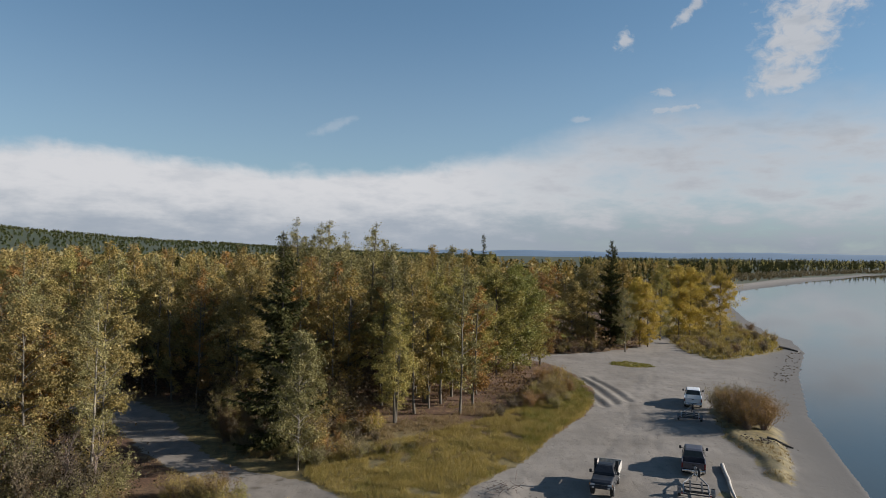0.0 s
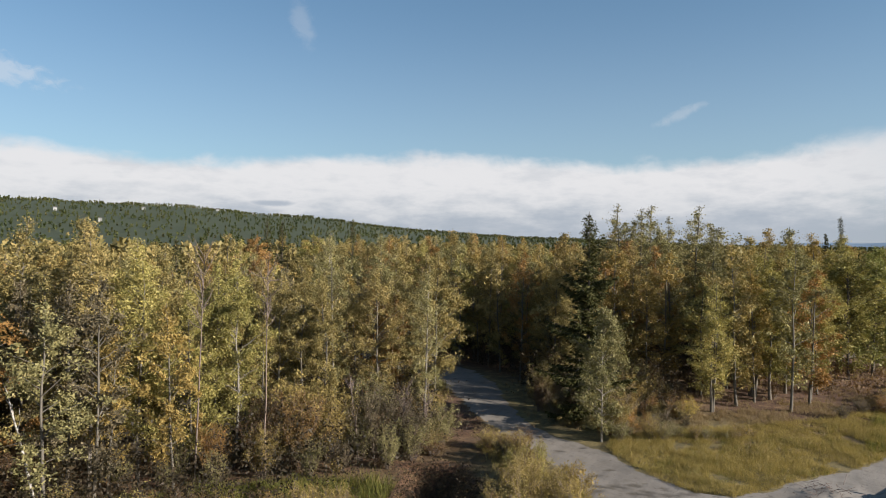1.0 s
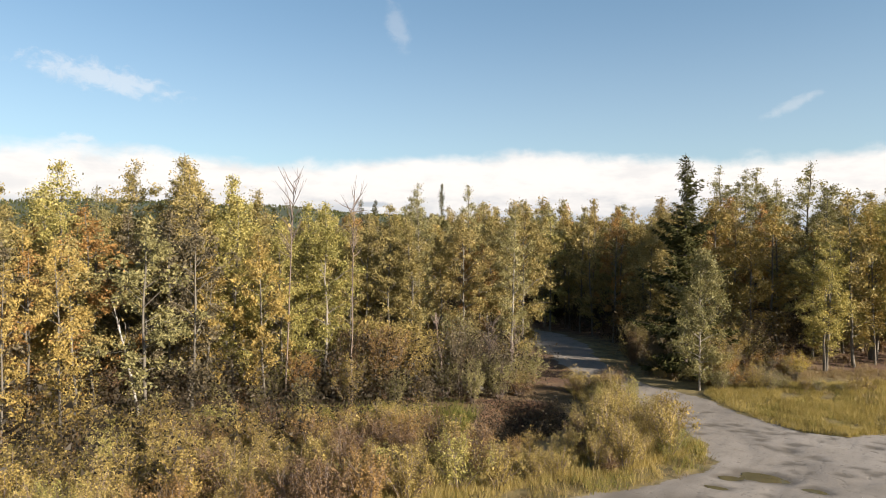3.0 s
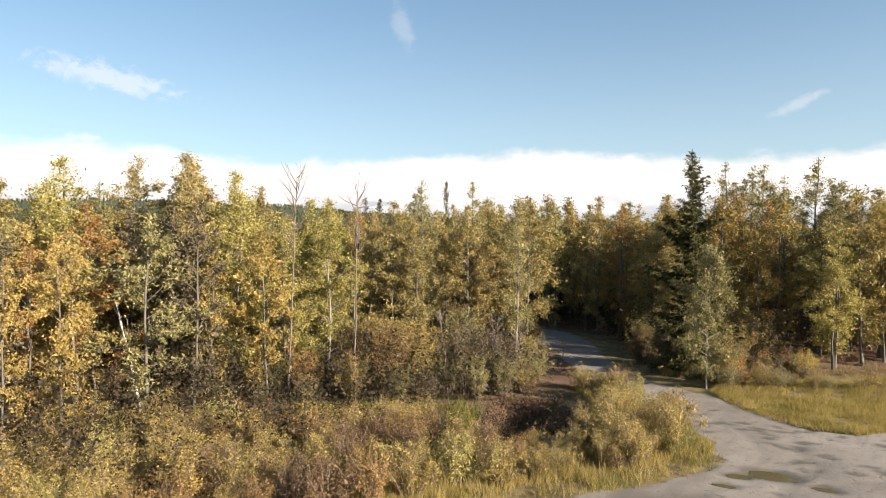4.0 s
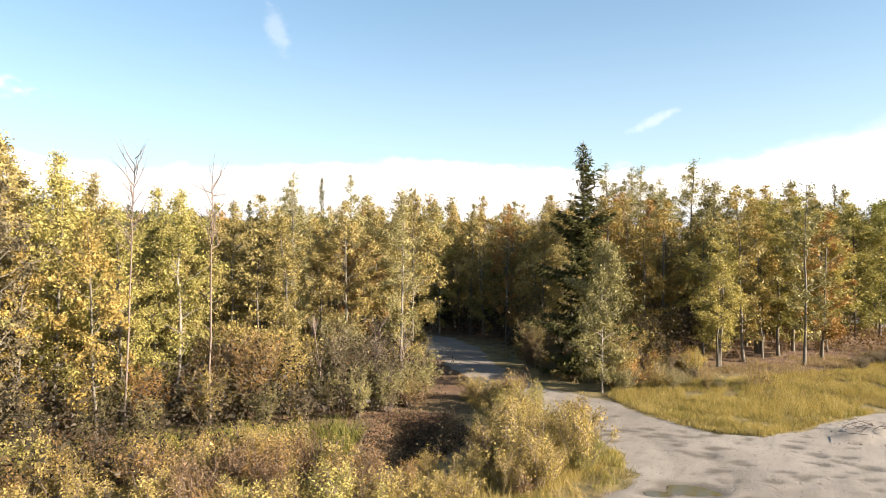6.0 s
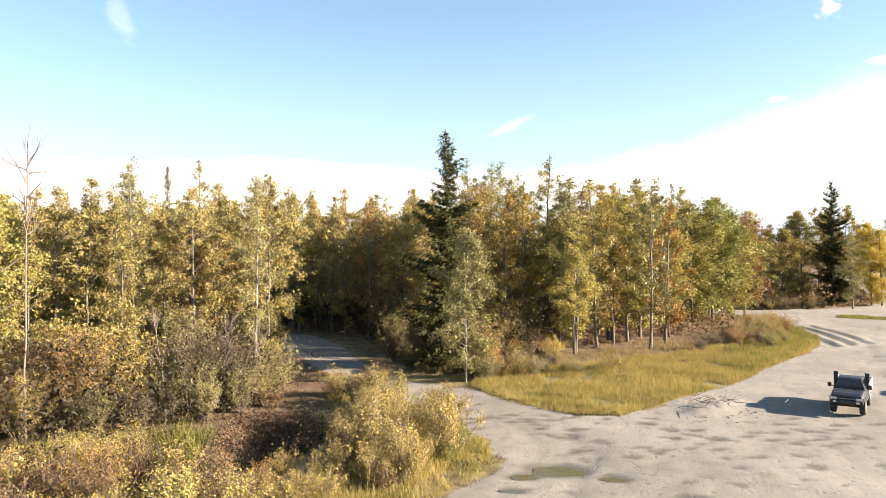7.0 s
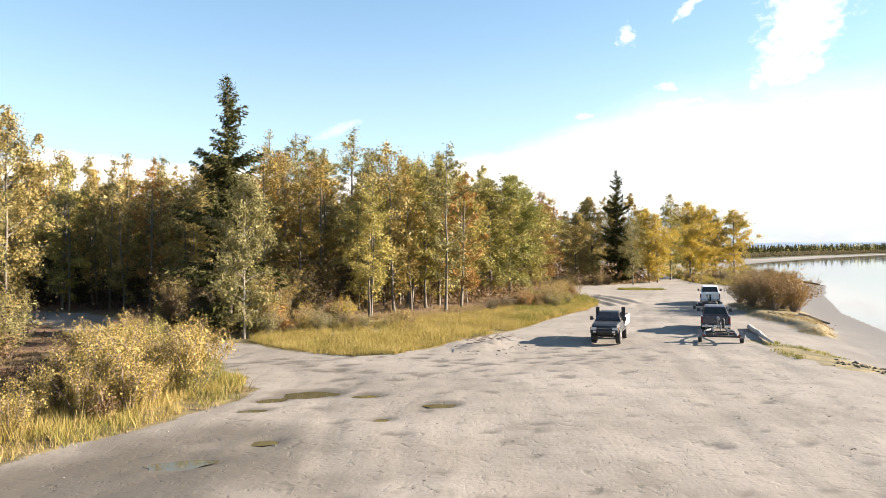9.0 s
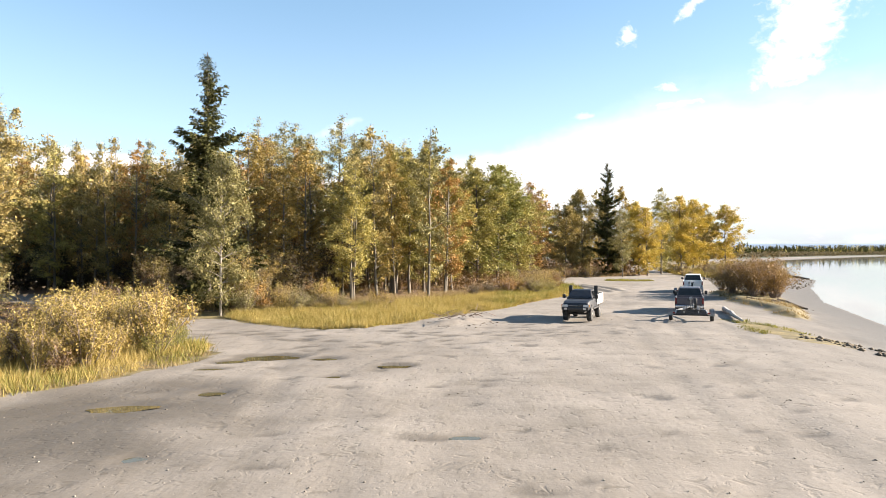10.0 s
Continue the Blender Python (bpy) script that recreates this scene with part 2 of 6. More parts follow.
def mesh_from(name, verts, faces, mats, which=None, smooth=False):
    """A mesh from arrays of vertices and of triangles or quads of one kind."""
    verts, faces = np.asarray(verts, np.float32), np.asarray(faces, np.int32)
    me = bpy.data.meshes.new(name)
    count, sides = faces.shape
    me.vertices.add(len(verts))
    me.vertices.foreach_set("co", verts.ravel())
    me.loops.add(count * sides)
    me.loops.foreach_set("vertex_index", faces.ravel())
    me.polygons.add(count)
    me.polygons.foreach_set("loop_start", np.arange(0, count * sides, sides, dtype=np.int32))
    if which is not None:
        me.polygons.foreach_set("material_index", np.asarray(which, np.int32))
    if smooth:
        me.polygons.foreach_set("use_smooth", np.ones(count, bool))
    for m in mats if isinstance(mats, (list, tuple)) else [mats]:
        me.materials.append(m)
    me.update(calc_edges=True)
    me.validate()
    return me


def child(name, me, parent, label=""):
    ob = new(name, me)
    ob.parent = parent
    return tagged(ob, label) if label else ob


def part(name, bm, mat, parent, label="", smooth=False):
    """Link a bmesh as one mesh object under a thing or a part."""
    me = bpy.data.meshes.new(name)
    if smooth:
        for f in bm.faces:
            f.smooth = True
    bm.to_mesh(me)
    bm.free()
    for m in mat if isinstance(mat, (list, tuple)) else [mat]:
        me.materials.append(m)
    return child(name, me, parent, label)


def to_line(points, px, py):
    """Distance from each place to a polyline, and on which side it lies (+ to the left of its way)."""
    best, side = np.full(px.shape, 1e9), np.zeros(px.shape)
    for (ax, ay), (bx, by) in zip(points[:-1], points[1:]):
        dx, dy = bx - ax, by - ay
        u = np.clip(((px - ax) * dx + (py - ay) * dy) / (dx * dx + dy * dy), 0, 1)
        d = np.hypot(px - ax - u * dx, py - ay - u * dy)
        s = np.sign(dx * (py - ay) - dy * (px - ax))
        near = d < best - 1e-9
        best, side = np.where(near, d, best), np.where(near, s, side)
    return best, side


def inside(points, px, py):
    hit = np.zeros(px.shape, bool)
    for (ax, ay), (bx, by) in zip(points, points[1:] + points[:1]):
        cross = (ay > py) != (by > py)
        hit ^= cross & (px < (bx - ax) * (py - ay) / (by - ay + 1e-12) + ax)
    return hit


def step_up(x, a, b):
    u = np.clip((x - a) / (b - a), 0, 1)
    return u * u * (3 - 2 * u)


def wobble(px, py, scale, seed=0.0):
    """A cheap smooth waviness between about -1 and 1."""
    a = np.sin(px * scale + 1.7 * np.sin(py * scale * 0.73 + seed) + seed * 2.1)
    b = np.sin(py * scale * 1.13 + 1.3 * np.sin(px * scale * 0.61 - seed) + seed * 0.7)
    c = np.sin((px + py) * scale * 2.17 + 2.0 * np.sin((px - py) * scale * 1.4) + seed)
    return (a + b + 0.6 * c) / 2.6


# ---- the plan ----
SHORE = [(-60, -900), (-20, -200), (2, -40), (12, 0), (18, 20), (23, 36), (27.5, 50), (30.8, 60), (35.5, 74), (41.5, 87), (47, 99), (53, 110), (60, 123), (65.5, 139), (67, 152), (76, 185), (100, 260), (137, 340), (206, 430), (255, 499), (454, 737), (900, 1080), (2600, 1900), (5000, 2600)]
ISLAND = [(-11.6, 48.0), (-8.2, 44.9), (-5.2, 42.9), (-2.4, 43.2), (-1.0, 45.2), (0.6, 48.2), (4.0, 53.2), (6.6, 59.2), (11.0, 67.6), (13.4, 74), (14.6, 81), (14.0, 91), (11.4, 99.5), (4.0, 104.5), (-8, 108), (-24, 111), (-200, 112), (-200, 78), (-60, 75.5), (-42, 73.5), (-34, 70), (-28.0, 64.5), (-23.5, 57.5), (-19.5, 52.5), (-15.5, 49.4)]
WEST = [(-7.0, 35.2), (-8.2, 37.6), (-13.0, 42.8), (-17.6, 46.7), (-23.6, 51.7), (-28.6, 57.5), (-33.5, 62.5), (-42, 66.8), (-60, 69), (-200, 72), (-1500, 100), (-1500, -300), (-60, -300), (-40, -30), (-26, 0), (-18, 14), (-13.5, 21.5), (-10.4, 25.8), (-8.6, 28.6), (-7.4, 31.2), (-6.8, 33.4)]
NORTH = [(12.5, 107.5), (18, 109), (26, 114), (32.5, 122), (35, 134), (38, 160), (48, 220), (90, 330), (120, 500), (0, 1500), (-1500, 1500), (-1500, 110), (-200, 112.5), (-26, 113), (-8, 114.5)]
POINT = [(36.5, 120), (35.5, 112), (37.5, 104.5), (42, 107), (49, 114), (56, 122), (60, 134), (61.5, 146), (68, 175), (90, 250), (60, 230), (44, 165), (39, 135)]
BUSHY = [(21.5, 60.5), (21.8, 55.5), (20.6, 51), (22, 49.5), (24.6, 54), (26.6, 59.5), (29.0, 65.5), (29.0, 71), (26.5, 74.5), (24.0, 71.5), (23.0, 66)]
VERGE = [(16.2, 47.6), (15.2, 42.3), (15.8, 39.4), (17.2, 37.6), (18.6, 38.6), (18.4, 42.0), (17.6, 45.0)]
SCRAP = [(20.4, 98.6), (23, 96.6), (26.6, 97.0), (26.2, 100), (23.5, 102), (21, 101)]
HOLLOW = [(-22, 38.5), (-18.5, 40.5), (-15.2, 37), (-14.6, 32.5), (-16.5, 30.5), (-19.5, 33)]
RUTS = [[(14.3, 87.9), (15.0, 80.4), (15.4, 73.4)], [(15.5, 88.6), (16.6, 81.6), (17.1, 74.8)], [(12.9, 82.3), (13.5, 77.0), (14.0, 71.9)]]
TRACKS = [[(6, 14), (9, 34), (12, 52), (17, 74), (25, 98), (34, 122), (40, 150)], [(7.8, 14), (10.8, 34), (13.8, 52), (18.8, 74), (26.6, 98), (35.6, 122), (41.6, 150)],
          [(-1, 16), (-3, 30), (-7, 40), (-14, 45.8), (-22, 52.5), (-29, 60.5), (-40, 68.5)], [(1, 16), (-1.2, 31), (-5.4, 41.6), (-13, 47.2), (-20.8, 54), (-27.6, 62), (-39, 70.5)]]

TRACKS += [
          [(-10, 22), (-5, 30), (1, 39), (8, 50), (15, 66), (22, 90)], [(-8.4, 21), (-3.4, 29), (2.8, 38), (9.8, 49), (16.8, 65), (24, 90)],
          [(4, 15), (13, 33), (18, 60), (20.5, 78)], [(-12.5, 20.5), (-8.8, 25.2), (-6.9, 28.4), (-5.4, 32.0), (-4.6, 37)], [(-11.4, 19.5), (-7.6, 24.4), (-5.6, 27.6), (-4.0, 31.4), (-3.2, 36)], [(12, 14), (16.5, 30), (21.5, 46), (25, 60), (31, 78), (42, 100)]]
# middle, half length, half width, turn in degrees: water lying in the lot's hollows
PUDDLES = [(-4.65, 33.95, 1.05, 0.7, 10), (-5.7, 33.0, 0.55, 0.35, 20), (-5.8, 31.4, 0.5, 0.22, 10), (-5.8, 26.0, 0.85, 0.42, 15), (-4.4, 28.0, 0.42, 0.30, 0), (-2.5, 33.5, 0.55, 0.26, 0), (0.1, 32.1, 0.6, 0.34, 15),
           (2.35, 23.8, 0.36, 0.17, 5), (-3.55, 22.1, 0.25, 0.2, 30), (-1.6, 30.4, 0.4, 0.18, 0)]
rg = np.random.default_rng(7)
# shallow dents of the lot and the road mouth, lowered and drawn darker
DARK_DENTS = [(-6.1, 28.0, 0.5, 0.2, 30), (-2.8, 30.1, 0.35, 0.15, 20), (-4.3, 26.9, 0.3, 0.15, 0), (-7.2, 25.5, 0.8, 0.3, 30), (1.6, 23.6, 0.5, 0.2, 0)]
for _ in range(100):
    u = rg.random()
    DARK_DENTS.append((-15 + 24 * u + rg.normal(0, 1.5), 44.5 - 12 * u * (1 - u) + rg.normal(0, 1.8) - 3.5 * rg.random(), rg.uniform(0.22, 0.5), rg.uniform(0.14, 0.26), rg.uniform(-20, 40)))
for _ in range(110):
    DARK_DENTS.append((rg.uniform(-6, 13), rg.uniform(16, 44), rg.uniform(0.12, 0.4), rg.uniform(0.06, 0.2), rg.uniform(-30, 30)))


def blob(item, px, py, grow=1.0):
    x, y, a, b, turn = item
    c, s = math.cos(radians(turn)), math.sin(radians(turn))
    u, v = (px - x) * c + (py - y) * s, (py - y) * c - (px - x) * s
    return np.hypot(u / (a * grow), v / (b * grow)) + 0.22 * wobble(px, py, 3.1 / max(a, 0.3), x)


def hill(px, py):
    """Far hills: the wooded ridge in the north-west, low blue ones elsewhere."""
    d, az = np.hypot(px, py), np.degrees(np.arctan2(px, py))
    el = np.interp(az, [-180, -100, -75, -62, -50, -40, -33, -24, -17, -8, 0, 35, 180], [0.3, 1.9, 3.1, 3.4, 3.05, 2.3, 1.55, 1.0, 0.75, 0.35, 0.25, 0.25, 0.25])
    peak = 2600 * np.tan(np.radians(el)) * (1 + 0.05 * wobble(az, az * 0, 0.55, 2.0) + 0.02 * wobble(az, az * 0, 2.3, 1.0))
    return peak * step_up(d, 650, 2600)


def ground_height(px, py):
    px, py = np.asarray(px, float), np.asarray(py, float)
    d, side = to_line(SHORE, px, py)
    land = d * side
    near = np.hypot(px - 10, py - 40) < 400
    reach = np.where(near, 9.0, 26.0)
    z = np.where(land > 0, -1.05 + 1.05 * step_up(land, -1.5, reach) + 0.02 * np.minimum(land, 0), -1.05 + np.maximum(land, -14) * 0.16)
    z = z + np.where(land > 0, 0.05 * wobble(px, py, 0.35, 1.0) + 0.03 * wobble(px, py, 1.1, 4.0), 0) * step_up(land, 0, 6)
    w = np.where(inside(WEST, px, py) | inside(NORTH, px, py), 1.0, 0.0)
    z = z + w * 0.12 * wobble(px, py, 0.5, 3.0)
    hd, _ = to_line(HOLLOW + HOLLOW[:1], px, py)
    z = z - np.where(inside(HOLLOW, px, py), 2.0 * step_up(hd, 0, 2.4), 0)
    bd, _ = to_line(BUSHY + BUSHY[:1], px, py)
    z = z + np.where(inside(BUSHY, px, py), 0.35 * step_up(bd, 0, 1.2), 0)
    z = z + np.where(land > 60, hill(px, py), 0)
    return z


def lines(lo, hi, fine, out_lo, out_hi, grow=1.16):
    a = list(np.arange(lo, hi + 1e-6, fine))
    s, x = fine, hi
    while x < out_hi:
        s *= grow
        x += s
        a.append(x)
    s, x = fine, lo
    while x > out_lo:
        s *= grow
        x -= s
        a.insert(0, x)
    return np.array(a)


gx, gy = lines(-24, 30, 0.24, -4200, 4200, 1.1), lines(13, 96, 0.27, -1500, 4600, 1.07)
GX, GY = np.meshgrid(gx, gy)
GZ = ground_height(GX, GY)
trodden = np.zeros(GX.shape)
for k, line in enumerate(TRACKS):
    d, _ = to_line(line, GX, GY)
    trodden = np.maximum(trodden, np.exp(-(d / 0.34) ** 2) * (0.55 + 0.45 * wobble(GX, GY, 0.4, k)))
GZ = GZ - 0.035 * trodden
ruts_dark = np.zeros(GX.shape)
for line in RUTS:
    d, _ = to_line(line, GX, GY)
    ruts_dark = np.maximum(ruts_dark, np.exp(-(d / 0.42) ** 2))
    GZ = GZ - 0.10 * np.exp(-(d / 0.38) ** 2) + 0.05 * np.exp(-((d - 0.75) / 0.35) ** 2)
# ruts are darkened through the same mask as the damp puddle rims
damp_dark = 0.4 * ruts_dark
for item in PUDDLES:
    r = blob(item, GX, GY)
    GZ = GZ - 0.09 * (1 - step_up(r, 0.5, 1.35))
    damp_dark = np.maximum(damp_dark, 1 - step_up(r, 0.9, 1.7))
for item in DARK_DENTS:
    r = blob(item, GX, GY, 1.15)
    damp_dark = np.maximum(damp_dark, (0.95 * (1 - step_up(r, 0.6, 1.3))))
    GZ = GZ - 0.03 * (1 - step_up(r, 0.4, 1.3))
# the damp corner of the lot, then darker strips along the bank
for item, much in (((-7.4, 22.0, 5.2, 10.0, -25), 1.0), ((-4.0, 17.0, 5.5, 4.0, 20), 0.7), ((18.4, 38.6, 1.6, 0.55, -62), 0.9), ((19.8, 35.6, 1.5, 0.4, -62), 0.9), ((24.5, 60.2, 1.6, 0.6, 10), 0.8)):
    damp_dark = np.maximum(damp_dark, much * (1 - step_up(blob(item, GX, GY) + 0.2 * wobble(GX, GY, 1.7, 9), 0.35, 1.2)))
# tyre tracks drawn darker in stretches
damp_dark = np.maximum(damp_dark, 0.42 * trodden * step_up(wobble(GX, GY, 0.9, 6), -0.3, 0.5))
mound = (2.2, 46.2, 2.6, 1.2, 60)
GZ = GZ + 0.25 * (1 - step_up(blob(mound, GX, GY), 0.1, 1.3)) * (0.7 + 0.5 * wobble(GX, GY, 2.2, 5))


def zone(points, soft, rag=0.45, seed=0.0):
    d, _ = to_line(points + points[:1], GX, GY)
    d = np.where(inside(points, GX, GY), d, -d) + rag * wobble(GX, GY, 1.5, seed) + rag * 0.5 * wobble(GX, GY, 3.7, seed + 2)
    return step_up(d, -soft, soft)


island, west, north = zone(ISLAND, 0.35, 0.3, 1), zone(WEST, 0.35, 0.3, 2), zone(NORTH, 0.6, 0.5, 3)
point, bushy, verge, scrap = zone(POINT, 0.7, 0.6, 4), zone(BUSHY, 0.5, 0.4, 5), zone(VERGE, 0.5, 0.7, 6), zone(SCRAP, 0.5, 0.5, 7)
hollow_zone = zone(HOLLOW, 0.8, 0.4, 8)
sd, ss = to_line(SHORE, GX, GY)
land = sd * ss
far_green = step_up(land, 12, 28) * step_up(np.hypot(GX - 10, GY - 60), 150, 240)
grassy = np.clip(np.maximum.reduce([island, west, north, point, bushy * 0.65, verge * 0.75, scrap * 0.7, far_green]), 0, 1)
shade_litter = np.clip(island * step_up(GY + 0.25 * GX, 56, 66) + north + west * step_up(-GX + 0.35 * GY, 26, 40) + hollow_zone, 0, 1)
rows, cols = GX.shape
index = np.arange(rows * cols).reshape(rows, cols)
quads = np.stack([index[:-1, :-1], index[:-1, 1:], index[1:, 1:], index[1:, :-1]], -1).reshape(-1, 4)

# sand, silt and gravel; under the meadow soil and straw; leaf litter under the trees
gm, gt, gb = material("ground", 0.9)
gp = place(gt)
zones = put_node(gt, "ShaderNodeAttribute")
zones.attribute_name = "zones"
split = put_node(gt, "ShaderNodeSeparateColor")
wire(gt, split.inputs[0], zones.outputs["Color"])
z_grass, z_litter, z_damp_dark = split.outputs[0], split.outputs[1], split.outputs[2]
shore_at = put_node(gt, "ShaderNodeAttribute")
shore_at.attribute_name = "shore"
near_water = shore_at.outputs["Fac"]
g_big, g_mid, g_fine, g_grit = noise_at(gt, gp, 0.16, 5), noise_at(gt, gp, 0.9, 6, 0.62), noise_at(gt, gp, 6.0, 5, 0.65), noise_at(gt, gp, 38.0, 3)
tilted = put_node(gt, "ShaderNodeMapping")
tilted.inputs["Rotation"].default_value, tilted.inputs["Scale"].default_value = (0, 0, radians(-62)), (1.5, 0.34, 1.0)
wire(gt, tilted.inputs["Vector"], gp)
g_drag = noise_at(gt, tilted.outputs[0], 1.0, 5, 0.6)
sand = mix_color(gt, ramp_between(gt, g_big, 0.35, 0.65), (0.19, 0.166, 0.138), (0.246, 0.218, 0.185))
sand = mix_color(gt, calc(gt, "MULTIPLY", ramp_between(gt, g_mid, 0.50, 0.70), 0.55), sand, (0.142, 0.122, 0.096))
sand = mix_color(gt, calc(gt, "MULTIPLY", ramp_between(gt, g_drag, 0.52, 0.68), 0.3), sand, (0.15, 0.13, 0.10))
sand = mix_color(gt, calc(gt, "MULTIPLY", ramp_between(gt, g_drag, 0.48, 0.30), 0.3), sand, (0.275, 0.243, 0.198))
sand = mix_color(gt, calc(gt, "MULTIPLY", ramp_between(gt, g_fine, 0.52, 0.74), 0.5), sand, (0.145, 0.126, 0.10))
sand = mix_color(gt, calc(gt, "MULTIPLY", ramp_between(gt, g_grit, 0.60, 0.75), 0.35), sand, (0.29, 0.26, 0.215))
# dents and pocks: darker tone where the relief is lowered
dents = noise_at(gt, gp, 1.9, 3, 0.5, 0.6)
sand = mix_color(gt, calc(gt, "MULTIPLY", ramp_between(gt, dents, 0.64, 0.72), 0.6), sand, (0.105, 0.09, 0.068))
pocks = noise_at(gt, gp, 5.2, 2, 0.5, 0.9)
sand = mix_color(gt, calc(gt, "MULTIPLY", ramp_between(gt, pocks, 0.68, 0.74), 0.6), sand, (0.085, 0.072, 0.054))
scuffs = noise_at(gt, tilted.outputs[0], 3.4, 4, 0.7)
sand = mix_color(gt, calc(gt, "MULTIPLY", ramp_between(gt, scuffs, 0.60, 0.70), 0.6), sand, (0.12, 0.103, 0.078))
sand = mix_color(gt, calc(gt, "MULTIPLY", near_water, 0.92), sand, (0.098, 0.086, 0.07))
sand = mix_color(gt, calc(gt, "MULTIPLY", z_damp_dark, 0.8), sand, (0.085, 0.07, 0.05))
soil = mix_color(gt, ramp_between(gt, g_mid, 0.38, 0.62), (0.11, 0.085, 0.034), (0.22, 0.165, 0.062))
soil = mix_color(gt, calc(gt, "MULTIPLY", ramp_between(gt, g_fine, 0.45, 0.7), 0.5), soil, (0.075, 0.075, 0.024))
litter = mix_color(gt, ramp_between(gt, g_fine, 0.35, 0.65), (0.055, 0.028, 0.016), (0.16, 0.082, 0.04))
litter = mix_color(gt, ramp_between(gt, g_mid, 0.50, 0.72), litter, (0.22, 0.135, 0.062))
cover = mix_color(gt, z_litter, soil, litter)
far_tone = mix_color(gt, noise_at(gt, gp, 0.012, 5, 0.65), (0.022, 0.034, 0.012), (0.05, 0.06, 0.02))
cover = mix_color(gt, zones.outputs["Alpha"], cover, far_tone)
edge = ramp_between(gt, calc(gt, "ADD", z_grass, calc(gt, "MULTIPLY", calc(gt, "SUBTRACT", g_fine, 0.5), 0.9)), 0.35, 0.65)
wire(gt, gb.inputs["Base Color"], mix_color(gt, edge, sand, cover))
wire(gt, gb.inputs["Roughness"], calc(gt, "SUBTRACT", 0.95, calc(gt, "MULTIPLY", calc(gt, "MAXIMUM", z_damp_dark, near_water), 0.35)))
rough_sum = calc(gt, "ADD", calc(gt, "MULTIPLY", g_fine, 0.42), calc(gt, "ADD", calc(gt, "MULTIPLY", g_drag, 0.5), calc(gt, "MULTIPLY", g_mid, 0.45)))
rough_sum = calc(gt, "SUBTRACT", rough_sum, calc(gt, "MULTIPLY", ramp_between(gt, dents, 0.58, 0.72), 0.35))
rough_sum = calc(gt, "SUBTRACT", rough_sum, calc(gt, "MULTIPLY", ramp_between(gt, pocks, 0.60, 0.73), 0.3))
bump(gt, gb, rough_sum, 0.26, 0.12)

me = mesh_from("ground", np.stack([GX, GY, GZ], -1).reshape(-1, 3), quads, gm, smooth=True)
paint = me.color_attributes.new("zones", "FLOAT_COLOR", "POINT")
paint.data.foreach_set("color", np.stack([grassy, shade_litter, damp_dark, step_up(np.hypot(GX, GY), 300, 500)], -1).astype(np.float32).ravel())
wet = me.attributes.new("shore", "FLOAT", "POINT")
wet.data.foreach_set("value", (1 - step_up(land + 0.9 * wobble(GX, GY, 0.8, 3), 1.2, 11.5)).astype(np.float32).ravel())
tagged(new("ground", me), "pale silty gravel lot and roads with grass and leaf litter", "ground", kind="structure")

# ---- water ----
wm, wtree, wb = material("river_water", 0.04)
wp = place(wtree)
wire(wtree, wb.inputs["Base Color"], mix_color(wtree, noise_at(wtree, wp, 0.02, 3), (0.035, 0.045, 0.045), (0.06, 0.07, 0.065)))
wb.inputs["IOR"].default_value = 1.33
stretch = put_node(wtree, "ShaderNodeMapping")
stretch.inputs["Rotation"].default_value, stretch.inputs["Scale"].default_value = (0, 0, radians(-25)), (0.25, 0.06, 1.0)
wire(wtree, stretch.inputs["Vector"], wp)
bump(wtree, wb, noise_at(wtree, stretch.outputs[0], 1.0, 3), 0.012, 0.5)
wv = [(-300, -1500, -1.05), (4200, -1500, -1.05), (4200, 3000, -1.05), (20, 3000, -1.05), (20, 30, -1.05)]
bmw = bmesh.new()
bmw.faces.new([bmw.verts.new(v) for v in wv])
me = bpy.data.meshes.new("river")
bmw.to_mesh(me)
bmw.free()
me.materials.append(wm)
tagged(new("river", me), "calm wide river mirroring the cloudy sky", "river", kind="structure")

pm, pt, pb = material("puddle_water", 0.06)
wire(pt, pb.inputs["Base Color"], mix_color(pt, noise_at(pt, place(pt), 2.0, 3), (0.075, 0.065, 0.035), (0.11, 0.095, 0.05)))
pb.inputs["IOR"].default_value = 1.33
for x, y, a, b, turn in PUDDLES:
    bmw = bmesh.new()
    c, s = math.cos(radians(turn)), math.sin(radians(turn))
    ring = []
    for k in range(28):
        w = 2 * math.pi * k / 28
        r = 0.92 + 0.10 * math.sin(3 * w + x) + 0.07 * math.sin(5 * w + y)
        u, v = a * r * math.cos(w), b * r * math.sin(w)
        ring.append(bmw.verts.new((u * c - v * s, u * s + v * c, 0)))
    bmw.faces.new(ring)
    me = bpy.data.meshes.new("puddle")
    bmw.to_mesh(me)
    bmw.free()
    me.materials.append(pm)
    ob = tagged(new("puddle", me), "shallow muddy puddle in the gravel lot", "puddle", "puddles in the lot")
    ob.location = (x, y, float(ground_height(x, y)) - 0.045)

